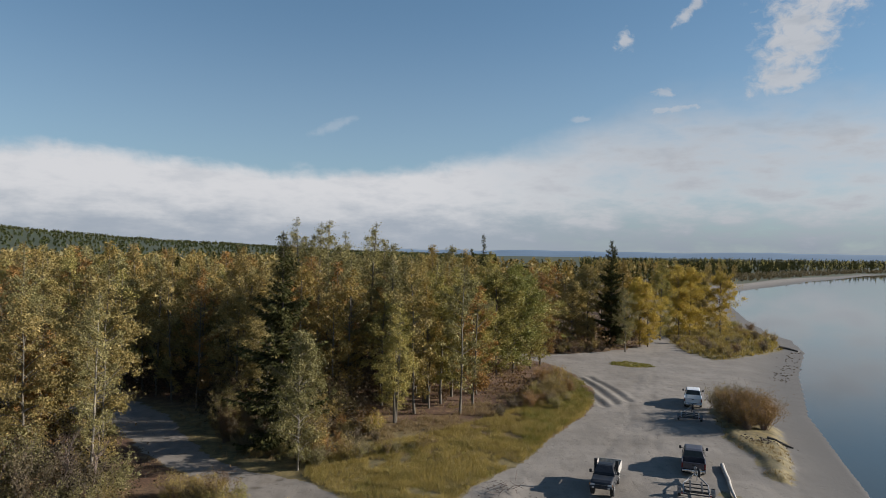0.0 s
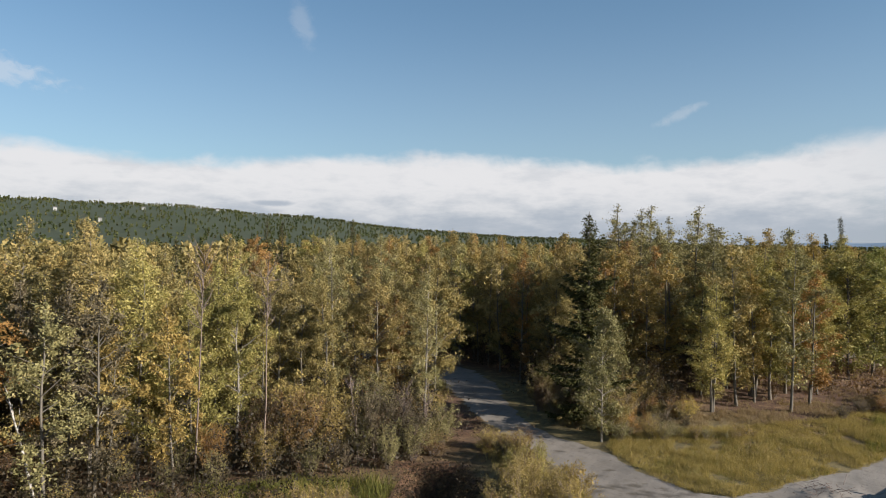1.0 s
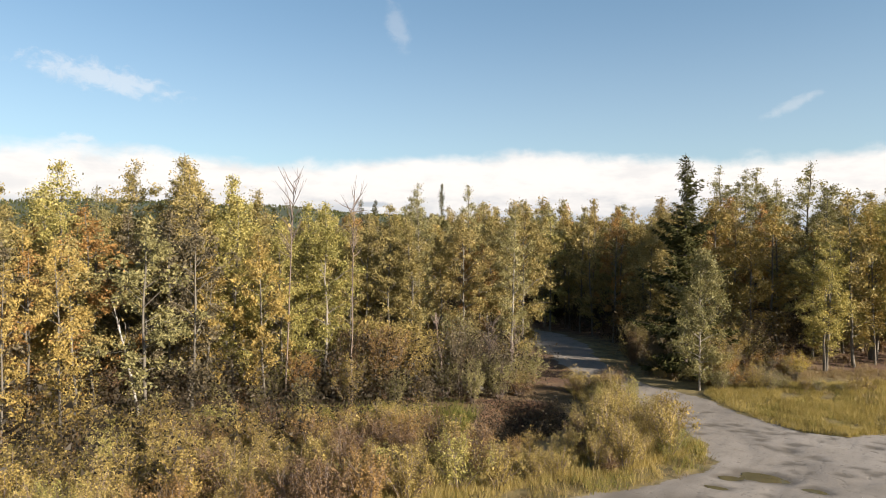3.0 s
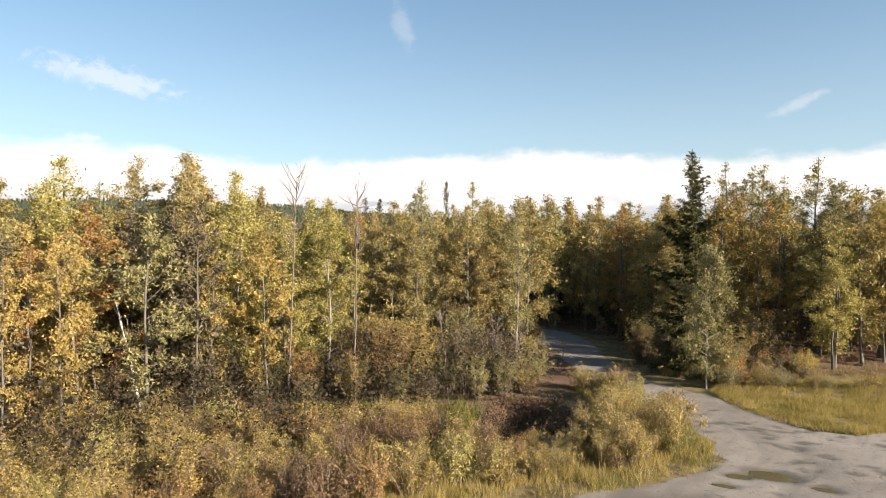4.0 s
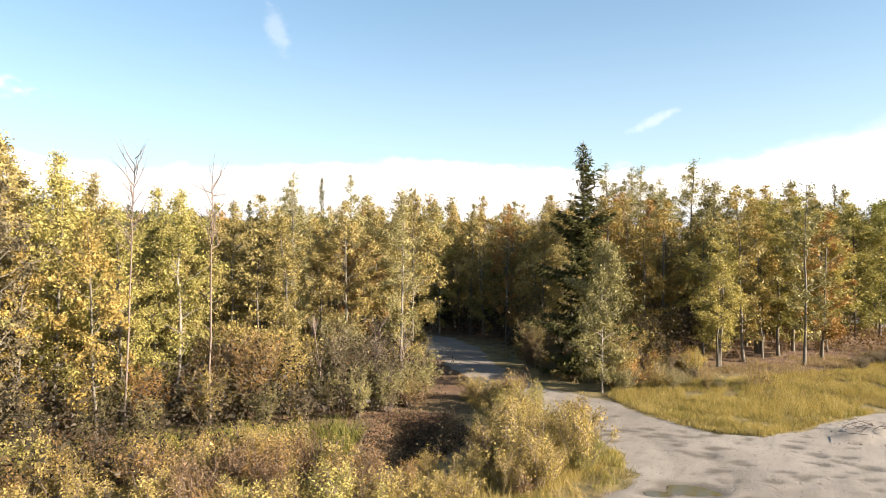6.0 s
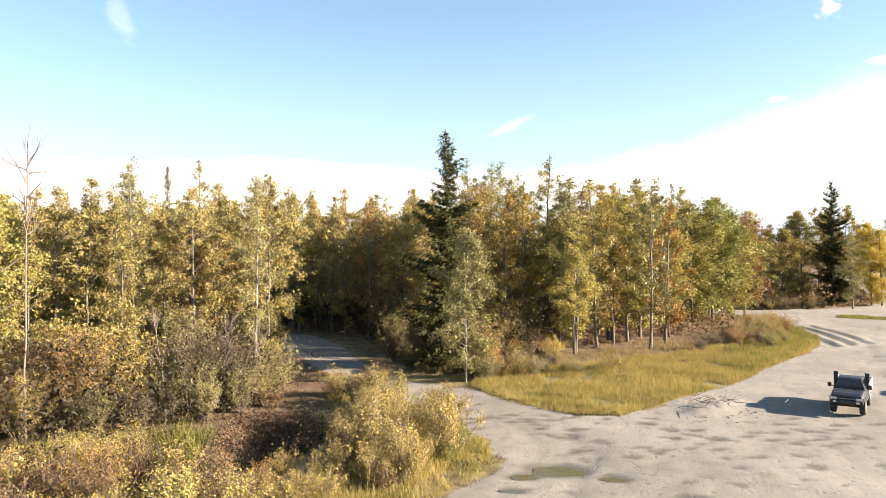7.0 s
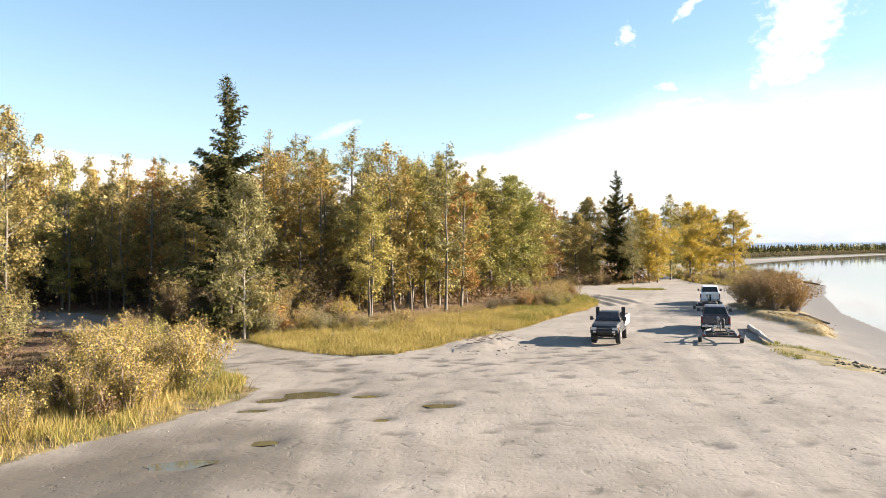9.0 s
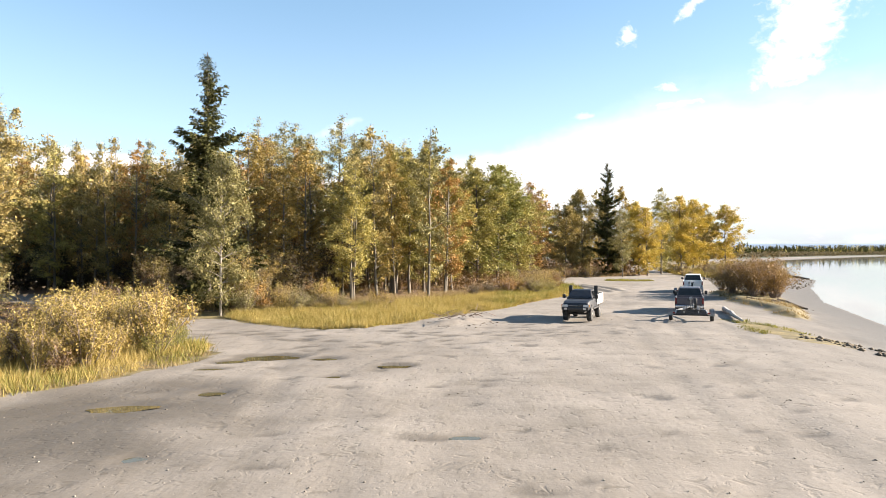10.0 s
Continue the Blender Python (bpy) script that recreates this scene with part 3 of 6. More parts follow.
# ---- plants ----


def tube(path, radii, sides=5):
    """Vertices and quads of a tapered tube along a path."""
    path, radii = np.asarray(path, float), np.asarray(radii, float)
    along = np.gradient(path, axis=0)
    along /= np.linalg.norm(along, axis=1)[:, None] + 1e-9
    ref = np.where(np.abs(along[:, 2:3]) > 0.9, [[1.0, 0, 0]], [[0, 0, 1.0]])
    u = np.cross(along, ref)
    u /= np.linalg.norm(u, axis=1)[:, None] + 1e-9
    v = np.cross(along, u)
    w = np.linspace(0, 2 * np.pi, sides, endpoint=False)
    ring = path[:, None] + radii[:, None, None] * (np.cos(w)[None, :, None] * u[:, None] + np.sin(w)[None, :, None] * v[:, None])
    n = len(path)
    idx = np.arange(n * sides).reshape(n, sides)
    nxt = np.roll(idx, -1, axis=1)
    quads = np.stack([idx[:-1], nxt[:-1], nxt[1:], idx[1:]], -1).reshape(-1, 4)
    return ring.reshape(-1, 3), quads


def gather(pieces):
    verts, faces, at = [], [], 0
    for v, f in pieces:
        verts.append(v)
        faces.append(f + at)
        at += len(v)
    return np.concatenate(verts), np.concatenate(faces)


def leaves(r, points, size, droop=0.25, slim=0.62, spread=0.35):
    """A small pointed leaf (or spray of leaves) at each point."""
    n = len(points)
    u = r.normal(size=(n, 3))
    u[:, 2] -= droop
    u /= np.linalg.norm(u, axis=1)[:, None]
    w = np.cross(u, r.normal(size=(n, 3)))
    w /= np.linalg.norm(w, axis=1)[:, None] + 1e-9
    s = size * np.exp(r.normal(0, spread, n))[:, None]
    s = s * 1.3
    a = points - u * s * 0.45
    b, c = points + u * s * 0.5 + w * s * slim * 0.42, points + u * s * 0.28 - w * s * slim * 0.5
    verts = np.stack([a, b, c], 1).reshape(-1, 3)
    return verts, np.arange(3 * n).reshape(n, 3)


def broadleaf(seed, H, R, low, n_leaves, leaf, limbs=20, sparse=0.0, stems=1, lean=0.02, shape=0.5, thick=0.0068, twigs=3):
    """Meshes for the wood and the crown of one broadleaved tree. low: where the crown begins, as a part of the height."""
    r = np.random.default_rng(seed)
    wood, spots, weights = [], [], []
    for stem in range(stems):
        h = H * (1 if stem == 0 else r.uniform(0.75, 0.95))
        n = 9
        f = np.linspace(0, 1, n)
        way = r.uniform(0, 2 * np.pi)
        off = (0.15 + 0.22 * H / 10 * f) * (stems > 1) * 1.2
        bend = np.cumsum(r.normal(0, lean, (n, 2)), axis=0) * h * 0.12
        path = np.stack([np.cos(way) * off * 1.4 + bend[:, 0] + lean * h * f * np.cos(way), np.sin(way) * off * 1.4 + bend[:, 1] + lean * h * f * np.sin(way), f * h - 0.25 * (f == 0)], 1)
        rad = h * thick * (1.0 - f) ** 0.8 + 0.012
        rad[0] *= 1.35
        wood.append(tube(path, rad, 7))
        for k in range(limbs // stems + 2):
            q = low + (0.98 - low) * ((k + r.random()) / (limbs // stems + 2)) ** 0.9
            p0 = np.array([np.interp(q, f, path[:, j]) for j in range(3)])
            g = (q - low) / (1 - low)
            width = R * (np.sin(np.pi * min(1, g * 0.86 + 0.14)) ** shape) * r.uniform(0.6, 1.15) * (1 if g < 0.8 else 0.6)
            rise = r.uniform(0.05, 0.7) + 0.95 * g
            az = r.uniform(0, 2 * np.pi)
            m = 6
            s = np.linspace(0, 1, m)
            out = np.array([np.cos(az), np.sin(az)])
            lp = np.zeros((m, 3))
            lp[:, :2] = p0[:2] + out * (width * s)[:, None] + np.cumsum(r.normal(0, 0.03 * width, (m, 2)), axis=0)
            lp[:, 2] = p0[2] + width * rise * s * (1 - 0.25 * s) + np.cumsum(r.normal(0, 0.02 * width, m))
            lp[:, 2] = np.minimum(lp[:, 2], h * 1.02)
            lr = max(0.012, 0.28 * np.interp(q, f, rad) + 0.006 * width) * (1 - s) ** 0.7 + 0.006
            wood.append(tube(lp, lr, 4))
            for j in range(3):
                t0 = r.uniform(0.3, 0.9)
                a = np.array([np.interp(t0, s, lp[:, c]) for c in range(3)])
                b = a + np.array([out[0], out[1], 0.4]) * width * 0.22 + r.normal(0, 0.24 * width + 0.08, 3)
                if j < twigs:
                    wood.append(tube(np.stack([a, (a + b) / 2 + r.normal(0, 0.04, 3), b]), [0.014, 0.010, 0.005], 3))
                for c in (0.6, 1.0):
                    spots.append(a + (b - a) * c)
                    weights.append((0.12 + width / R) * (0.10 + 1.4 * r.random() ** 3) * (1 - sparse * g * r.random()))
            for c in np.linspace(0.35, 1.0, 5):
                spots.append(np.array([np.interp(c, s, lp[:, j]) for j in range(3)]))
                weights.append((0.12 + width / R) * (0.03 + 0.7 * r.random() ** 3) * (1 - sparse * g * r.random()))
    spots, weights = np.array(spots), np.array(weights)
    pick = r.choice(len(spots), n_leaves, p=weights / weights.sum())
    sig = (0.09 + 0.05 * R) * r.uniform(0.5, 1.35, len(spots))[pick]
    pts = spots[pick] + r.normal(size=(n_leaves, 3)) * sig[:, None] * [1, 1, 0.9]
    pts[:, 2] = np.clip(pts[:, 2], low * H * 0.55, None)
    return gather(wood), leaves(r, pts, leaf)


def conifer(seed, H, R, n_cards, low=0.06, ragged=0.25, card=0.34, coarse=0.5):
    """A spruce: whorls of drooping boughs with hanging sprays of needles."""
    r = np.random.default_rng(seed)
    n = 8
    f = np.linspace(0, 1, n)
    path = np.stack([np.cumsum(r.normal(0, 0.02, n)), np.cumsum(r.normal(0, 0.02, n)), f * H - 0.2 * (f == 0)], 1)
    wood = [tube(path, H * 0.0105 * (1 - f) + 0.015, 7)]
    spots, outs, big = [], [], []
    z = low * H
    while z < H * 0.985:
        g = z / H
        length = R * min(1 - g, 0.82) ** 0.86 * (0.8 + 0.25 * math.sin(z * 1.7 + seed)) + 0.10
        for k in range(r.integers(5, 8)):
            az, L = r.uniform(0, 2 * np.pi), length * r.uniform(1 - ragged * 1.6, 1 + ragged)
            s = np.linspace(0, 1, 5)
            out = np.array([np.cos(az), np.sin(az), 0])
            droop = (0.35 - 0.75 * g)
            p0 = np.array([np.interp(g, f, path[:, 0]), np.interp(g, f, path[:, 1]), z])
            lp = p0 + out * (L * s)[:, None]
            lp[:, 2] += -droop * L * s + 0.28 * L * s ** 2.4
            wood.append(tube(lp[::2], (0.012 + 0.02 * (1 - g) * (1 - s))[::2], 3))
            count = max(3, int(9 * L))
            for q in np.linspace(0.12, 1.0, count):
                a = np.array([np.interp(q, s, lp[:, c]) for c in range(3)])
                spots.append(a)
                outs.append(out)
                big.append(0.26 + 0.9 * min(1.0, L / 1.8) * (1.1 - 0.5 * q))
        z += r.uniform(0.25, 0.42) * (0.6 + 0.6 * (1 - g)) * (0.5 + coarse)
    spots, outs, big = np.array(spots), np.array(outs), np.array(big)
    pick = r.choice(len(spots), n_cards)
    p, o, b = spots[pick] + r.normal(0, 0.07, (n_cards, 3)), outs[pick], big[pick]
    side = np.cross(o, [0, 0, 1.0]) * r.choice([-1, 1], n_cards)[:, None]
    u = o * r.uniform(0.2, 1.0, (n_cards, 1)) + side * r.uniform(0.0, 1.0, (n_cards, 1)) + r.normal(0, 0.25, (n_cards, 3)) - [0, 0, 0.35]
    u /= np.linalg.norm(u, axis=1)[:, None]
    w = np.cross(u, r.normal(size=(n_cards, 3)))
    w /= np.linalg.norm(w, axis=1)[:, None] + 1e-9
    s = (card * b * np.exp(r.normal(0, 0.25, n_cards)))[:, None]
    c = p + u * s
    m = p + u * s * 0.55
    verts = np.stack([m + w * s * 0.2 - u * s * 0.4, c, m - w * s * 0.2 - u * s * 0.4], 1).reshape(-1, 3)
    return gather(wood), (verts, np.arange(3 * n_cards).reshape(n_cards, 3))


def bush(seed, H, R, n_leaves, leaf, stems=16, forks=3):
    """A shrub of many stems from one foot."""
    r = np.random.default_rng(seed)
    wood, spots = [], []
    for k in range(stems):
        az, tilt = r.uniform(0, 2 * np.pi), r.uniform(0.05, 1.0) ** 0.8
        h = H * r.uniform(0.55, 1.0) * (1 - 0.25 * tilt)
        s = np.linspace(0, 1, 5)
        x = R * tilt * s ** 1.2 + 0.12 * r.random()
        p = np.stack([np.cos(az) * x, np.sin(az) * x, h * s - 0.1 * (s == 0)], 1) + np.cumsum(r.normal(0, 0.03 * H / 2, (5, 3)), axis=0) * [1, 1, 0.3]
        wood.append(tube(p[::2], (0.018 * (1 - s) + 0.005)[::2], 3))
        for j in range(forks):
            q = r.uniform(0.3, 0.95)
            a = np.array([np.interp(q, s, p[:, c]) for c in range(3)])
            b = a + r.normal(0, 0.16 * R + 0.06, 3) + [0, 0, 0.14 * H]
            wood.append(tube(np.stack([a, b]), [0.008, 0.004], 3))
            spots += [a, (a + b) / 2, b]
        spots += [np.array([np.interp(c, s, p[:, j]) for j in range(3)]) for c in (0.3, 0.5, 0.7, 0.85, 1.0)]
    spots = np.array(spots)
    keep = r.choice(len(spots), n_leaves, p=(lambda w: w / w.sum())(r.random(len(spots)) ** 2.5 + 0.06))
    pts = spots[keep] + r.normal(size=(n_leaves, 3)) * (0.045 + 0.045 * R)
    pts[:, 2] = np.abs(pts[:, 2])
    return gather(wood), leaves(r, pts, leaf, 0.0)


def plant_source(kind, meshes, bark, leaf, wood_name="trunk", crown_name="crown"):
    """The meshes of a plant, kept to be set out with plant()."""
    (wv, wf), (lv, lf) = meshes
    return kind, mesh_from(kind + "_" + wood_name, wv, wf, bark, smooth=True), mesh_from(kind + "_" + crown_name, lv, lf, leaf), wood_name, crown_name, float(max(lv[:, 2].max(), 0.1))


def plant(source, x, y, height, color=None, label="", category="tree", group="", turn=None, wide=1.0, bark=None, z=None):
    """Set out one plant, scaled to its height, as a thing with its wood and its crown."""
    kind, wood, crown, wood_name, crown_name, tall = source
    top = new(kind)
    top.empty_display_size = 0.2
    k = height / tall
    zz = float(ground_height(x, y)) if z is None else z
    top.matrix_basis = pose(x, y, zz - 0.03, 0, 0, turn if turn is not None else random.uniform(0, 360)) @ Matrix.Diagonal((k * wide, k * wide, k, 1))
    for name, me, own in ((wood_name, wood, bark), (crown_name, crown, color)):
        ob = child(name, me, top)
        if own is not None:
            ob.material_slots[0].link = "OBJECT"
            ob.material_slots[0].material = own
    return tagged(top, label, category, group)


BIG = [plant_source("birch_tree", broadleaf(11 + k, 14, 1.65 + 0.22 * (k % 3), (0.08, 0.14, 0.10, 0.16, 0.10)[k], 21000, 0.09, 46, 0.5, 1, 0.02 + 0.01 * k, 0.8), ASPEN_BARK, LEAF["mixed"]) for k in range(5)]
CLUMP = [plant_source("aspen_clump", broadleaf(31 + k, 14, 2.0, 0.14, 22000, 0.092, 54, 0.4, 3, 0.03, 0.8), ASPEN_BARK, LEAF["lime"]) for k in range(2)]
THIN = [plant_source("aspen_tree", broadleaf(41 + k, 16, 1.5, 0.24, 12500, 0.082, 36, 0.6, 1, 0.03, 0.8), ASPEN_BARK, LEAF["sage"]) for k in range(3)]
FULL = [plant_source("cottonwood_tree", broadleaf(51 + k, 12, 2.5, 0.07, 27000, 0.105, 60, 0.1, 1, 0.015, 0.7), DARK_BARK, LEAF["yellow"]) for k in range(3)]
BACK = [plant_source("woodland_tree", broadleaf(61 + k, 14, 2.1, (0.10, 0.08, 0.14, 0.10)[k], 7600, 0.128, 28, 0.4, 1, 0.03, 0.8, twigs=1), ASPEN_BARK, LEAF["mixed"]) for k in range(4)]
DEEP = [plant_source("woodland_tree", broadleaf(65 + k, 14, 2.2, (0.2, 0.25, 0.3)[k], 4200, 0.18, 18, 0.35, 1, 0.03, 0.8, twigs=0), ASPEN_BARK, LEAF["mixed"]) for k in range(3)]
SPRUCE = [plant_source("spruce_tree", conifer(71 + k, 17, (3.2, 2.9)[k], 22000, 0.05, 0.42, 0.36, 0.6), DARK_BARK, NEEDLE) for k in range(2)]
SPRUCE_FAR = [plant_source("spruce_tree", conifer(81 + k, 17, 2.2, 5200, 0.05, 0.3, 0.55, 0.6), DARK_BARK, NEEDLE) for k in range(2)]
FIELD_BRUSH = [plant_source("willow_shrub", bush(131 + k, 2.0, 0.85, 5200, 0.040, 22, 4), TWIG, LEAF["brush"], "stem", "foliage") for k in range(5)]
BRUSH = [plant_source("willow_shrub", bush(91 + k, 2.0, 0.95, 4200, 0.042, 26, 4), TWIG, LEAF["brush"], "stem", "foliage") for k in range(5)]
TALL_BRUSH = [plant_source("tall_shrub", bush(101 + k, 5.0, 1.7, 9000, 0.066, 30, 4), TWIG, LEAF["drab"], "stem", "foliage") for k in range(3)]
WILLOW = [plant_source("bank_willow", bush(121 + k, 3.4, 1.6, 7600, 0.055, 40, 4), TWIG, LEAF["willow"], "stem", "foliage") for k in range(2)]
LOW_BRUSH = [plant_source("low_shrub", bush(111 + k, 1.1, 0.7, 1500, 0.05, 12, 3), TWIG, LEAF["rust"], "stem", "foliage") for k in range(3)]

rt = random.Random(5)
# kept clear: the parked pickup among the trees and the clearing before it
taken = [(-19.4, 102.8, 4.2), (-18.2, 98.0, 3.0), (-17.2, 93.6, 2.6)]


def free(x, y, gap):
    for a, b, g in taken:
        if (a - x) ** 2 + (b - y) ** 2 < max(gap, g) ** 2 * 0.999:
            return False
    taken.append((x, y, gap))
    return True


def tree(sources, x, y, h, color, label, k=None, **more):
    taken.append((x, y, 1.3))
    return plant(sources[(k if k is not None else rt.randrange(99)) % len(sources)], x, y, h, LEAF[color] if isinstance(color, str) else color, label, **more)


GOLD_BIRCH, GREEN_BIRCH = "slender birch with thinning gold autumn leaves", "slender birch with grey-green leaves turning yellow"
# trees of the western wood along its edge
for k, (x, y, h, c) in enumerate([(-41.6, 20.1, 14.4, "lime"), (-44.0, 17.6, 13.0, "mixed"), (-47.4, 16.2, 13.2, "mixed"), (-44.6, 25.8, 15.4, "mixed"), (-38.8, 26.0, 15.3, "mixed"), (-40.6, 28.8, 15.1, "mixed"), (-36.4, 28.8, 13.9, "lime"),
                                  (-34.0, 27.6, 12.6, "lime"), (-37.8, 31.6, 13.4, "mixed"), (-31.2, 32.4, 11.6, "lime"), (-34.4, 33.4, 12.2, "lime"), (-40.4, 44.2, 12.2, "mixed"), (-36.8, 47.7, 14.7, "sage"), (-32.6, 51.0, 14.8, "sage"),
                                  (-33.5, 54.5, 13.4, "mixed"), (-23.4, 42.9, 11.9, "sage"), (-24.8, 46.6, 12.7, "mixed"), (-26.4, 48.0, 13.0, "mixed"), (-30.2, 41.4, 12.4, "sage"), (-36.0, 38.0, 12.6, "lime"), (-42.6, 22.6, 13.2, "sage"), (-36.6, 26.0, 13.6, "mixed"), (-32.4, 29.8, 11.0, "lime"), (-28.6, 38.4, 11.2, "mixed"), (-33.0, 37.6, 11.6, "mixed"), (-34.6, 42.2, 12.6, "mixed"), (-28.0, 44.0, 11.8, "mixed"), (-46.4, 21.4, 13.6, "lime")]):
    tree(THIN if c == "sage" else BIG, x, y, h + 0.9, c, GOLD_BIRCH if c in ("gold", "mixed", "yellow") else GREEN_BIRCH, k, group="trees at the wood's edge", bark=BIRCH_BARK if k % 3 == 0 else None, wide=1.08)
# the spruce by the side road with the birch in front of it, and the trees of the island
tree(SPRUCE, -14.7, 54.0, 17.0, NEEDLE, "tall dark spruce with ragged boughs beside the side road", 0, category="spruce", turn=40, wide=1.12)
tree(FULL, -12.3, 49.8, 10.3, "sage", "pale-trunked birch with grey-green leaves at the meadow's edge", 1, bark=BIRCH_BARK, turn=200, wide=0.92)
ISLE = [(CLUMP, -7.0, 64.0, 11.6, "lime", 0), (CLUMP, -4.5, 71.8, 14.6, "lime", 1), (BIG, -2.8, 71.6, 13.4, "lime", 1), (BIG, -1.9, 75.4, 14.3, "lime", 0), (BIG, 0.2, 73.8, 13.1, "lime", 3), (BIG, -0.9, 86.0, 16.6, "sage", 4),
        (BIG, 3.0, 93.5, 16.0, "lime", 1), (FULL, 6.0, 90.5, 14.7, "green", 0), (FULL, 3.6, 86.5, 14.0, "lime", 1), (FULL, 8.6, 94.0, 12.8, "lime", 2), (BIG, 10.4, 97.4, 13.2, "orange", 2), (BIG, -9.1, 84.0, 16.9, "sage", 2), (THIN, -12.2, 84.5, 19.2, "sage", 0),
        ]
ISLE += [
        (THIN, -18.6, 90.6, 20.0, "sage", 1), (THIN, -21.2, 88.7, 20.2, "sage", 2), (THIN, -19.2, 86.5, 19.3, "sage", 0), (THIN, -17.6, 93.0, 18.6, "sage", 2), (THIN, -10.7, 91.2, 17.6, "sage", 1), (THIN, -8.6, 72.5, 15.2, "sage", 2),
        (THIN, -12.6, 74.0, 15.6, "sage", 1), (THIN, -15.8, 70.2, 14.8, "mixed", 0), (BIG, -24.6, 76.0, 14.8, "gold", 3), (BIG, -27.8, 83.0, 16.2, "gold", 0), (BIG, -20.4, 66.0, 13.2, "gold", 4), (BIG, -17.6, 60.5, 11.8, "mixed", 2),
        (BIG, -21.5, 71.0, 14.2, "mixed", 3), (BIG, -15.0, 80.0, 16.6, "sage", 4), (BIG, -6.0, 80.6, 15.6, "mixed", 0), (BIG, -4.6, 92.0, 16.8, "gold", 1), (BIG, 0.4, 97.6, 16.4, "gold", 3), (BIG, -24.0, 94.0, 17.0, "gold", 2), (BIG, 6.4, 98.6, 14.0, "mixed", 0)]
for src, x, y, h, c, k in ISLE:
    tree(src, x, y, h, c, {"green": "leafy green cottonwood by the lot", "lime": "yellow-green aspen beside the meadow", "sage": "tall thin aspen with sparse grey-green leaves", "orange": "aspen with orange-tinged autumn leaves"}.get(c, "birch with gold and olive autumn leaves"), k, group="trees between the roads", wide=1.28)
# beyond the lot
tree(SPRUCE, 25.0, 118.6, 18.2, NEEDLE, "dark pointed spruce beyond the lot", 0, category="spruce", wide=1.0)
tree(SPRUCE_FAR, 3.1, 121.0, 19.2, NEEDLE, "far dark spruce standing above the wood", 0, category="spruce", wide=0.9)
tree(SPRUCE_FAR, 1.0, 123.0, 16.6, NEEDLE, "far dark spruce standing above the wood", 1, category="spruce", wide=0.9)
tree(BIG, 25.6, 111.8, 10.6, "sage", "pale grey-green columnar tree in front of the spruce", 2, wide=1.25)
for src, x, y, h, c, k in [(FULL, 21.2, 119.4, 14.4, "mixed", 0), (FULL, 18.0, 117.0, 12.0, "mixed", 1), (FULL, 30.2, 119.4, 12.2, "yellow", 0), (FULL, 31.2, 118.4, 11.2, "yellow", 2), (BIG, 36.3, 128.4, 15.2, "lime", 0), (FULL, 41.0, 132.4, 14.2, "yellow", 2), (FULL, 44.1, 135.3, 14.2, "yellow", 1),
                           (BIG, 47.8, 138.3, 13.2, "mixed", 0), (FULL, 51.4, 139.0, 13.4, "yellow", 1), (BIG, 14.8, 119.7, 12.8, "gold", 4), (BIG, 18.2, 126.3, 12.4, "mixed", 0), (BIG, 21.7, 133.8, 12.0, "gold", 2), (BIG, 11.9, 114.0, 13.0, "orange", 1),
                           (BIG, 8.0, 117.0, 14.4, "mixed", 3), (BIG, 4.6, 113.2, 14.6, "orange", 4), (BIG, 44.0, 142.0, 12.8, "mixed", 3), (FULL, 49.0, 146.0, 12.4, "gold", 2)]:
    tree(src, x, y, h, c, "bright yellow cottonwood by the road" if c == "yellow" else "autumn birch beyond the lot", k, group="trees beyond the lot", wide=1.2 if src is FULL else 1.25)
# spruces of the western wood that stand above the rest
for x, y, h, k in [(-93, 96.5, 19.4, 0), (-86, 93.5, 18.6, 1), (-47.2, 65.0, 17.4, 1), (-60, 30, 14.5, 0), (-70, 58, 15.0, 1), (-52, 84, 15.5, 0), (-33, 98, 16.5, 1)]:
    tree(SPRUCE_FAR, x, y, h, NEEDLE, "dark narrow spruce above the birch wood", k, category="spruce", wide=0.7 if x > -50 else 1.15)


def fill(region, box, gap, count, low, high, colors, label, sources, keep_off=1.2, group=""):
    made = 0
    for _ in range(count * 14):
        if made >= count:
            break
        x, y = rt.uniform(box[0], box[1]), rt.uniform(box[2], box[3])
        a, b = np.array([x]), np.array([y])
        if not inside(region, a, b)[0] or to_line(region + region[:1], a, b)[0][0] < keep_off or not free(x, y, gap * rt.uniform(0.7, 1.1)):
            continue
        plant(rt.choice(sources), x, y, rt.uniform(low, high), LEAF[rt.choice(colors)], label, group=group, wide=rt.uniform(0.85, 1.2))
        made += 1


MIX = ["mixed", "lime", "mixed", "gold", "gold", "orange", "mixed", "sage"]
WOODLAND = "woodland birch with olive and gold autumn leaves"
fill(ISLAND, (-34, 2, 66, 110), 2.5, 74, 11.0, 15.5, MIX, WOODLAND, BACK, 2.5, "trees between the roads")
fill(ISLAND, (-62, -33, 71, 96), 3.4, 34, 13.5, 16.8, MIX, WOODLAND, BACK, 1.2, "trees between the roads")
fill(ISLAND, (-58, -31, 70, 100), 2.4, 40, 11.0, 16.0, MIX, WOODLAND, BACK, 1.2, "trees between the roads")
fill(ISLAND, (-95, -33, 78, 112), 3.8, 40, 13.0, 16.4, MIX, WOODLAND, DEEP, 1.5, "trees between the roads")
fill(WEST, (-54, -30, 12, 52), 2.2, 92, 9.5, 12.6, ["mixed", "drab", "mixed", "sage", "gold", "drab", "orange"], WOODLAND, BACK, 2.5, "trees of the western wood")
fill(WEST, (-92, -30, 12, 72), 3.6, 84, 11.0, 13.8, MIX, WOODLAND, DEEP, 1.5, "trees of the western wood")
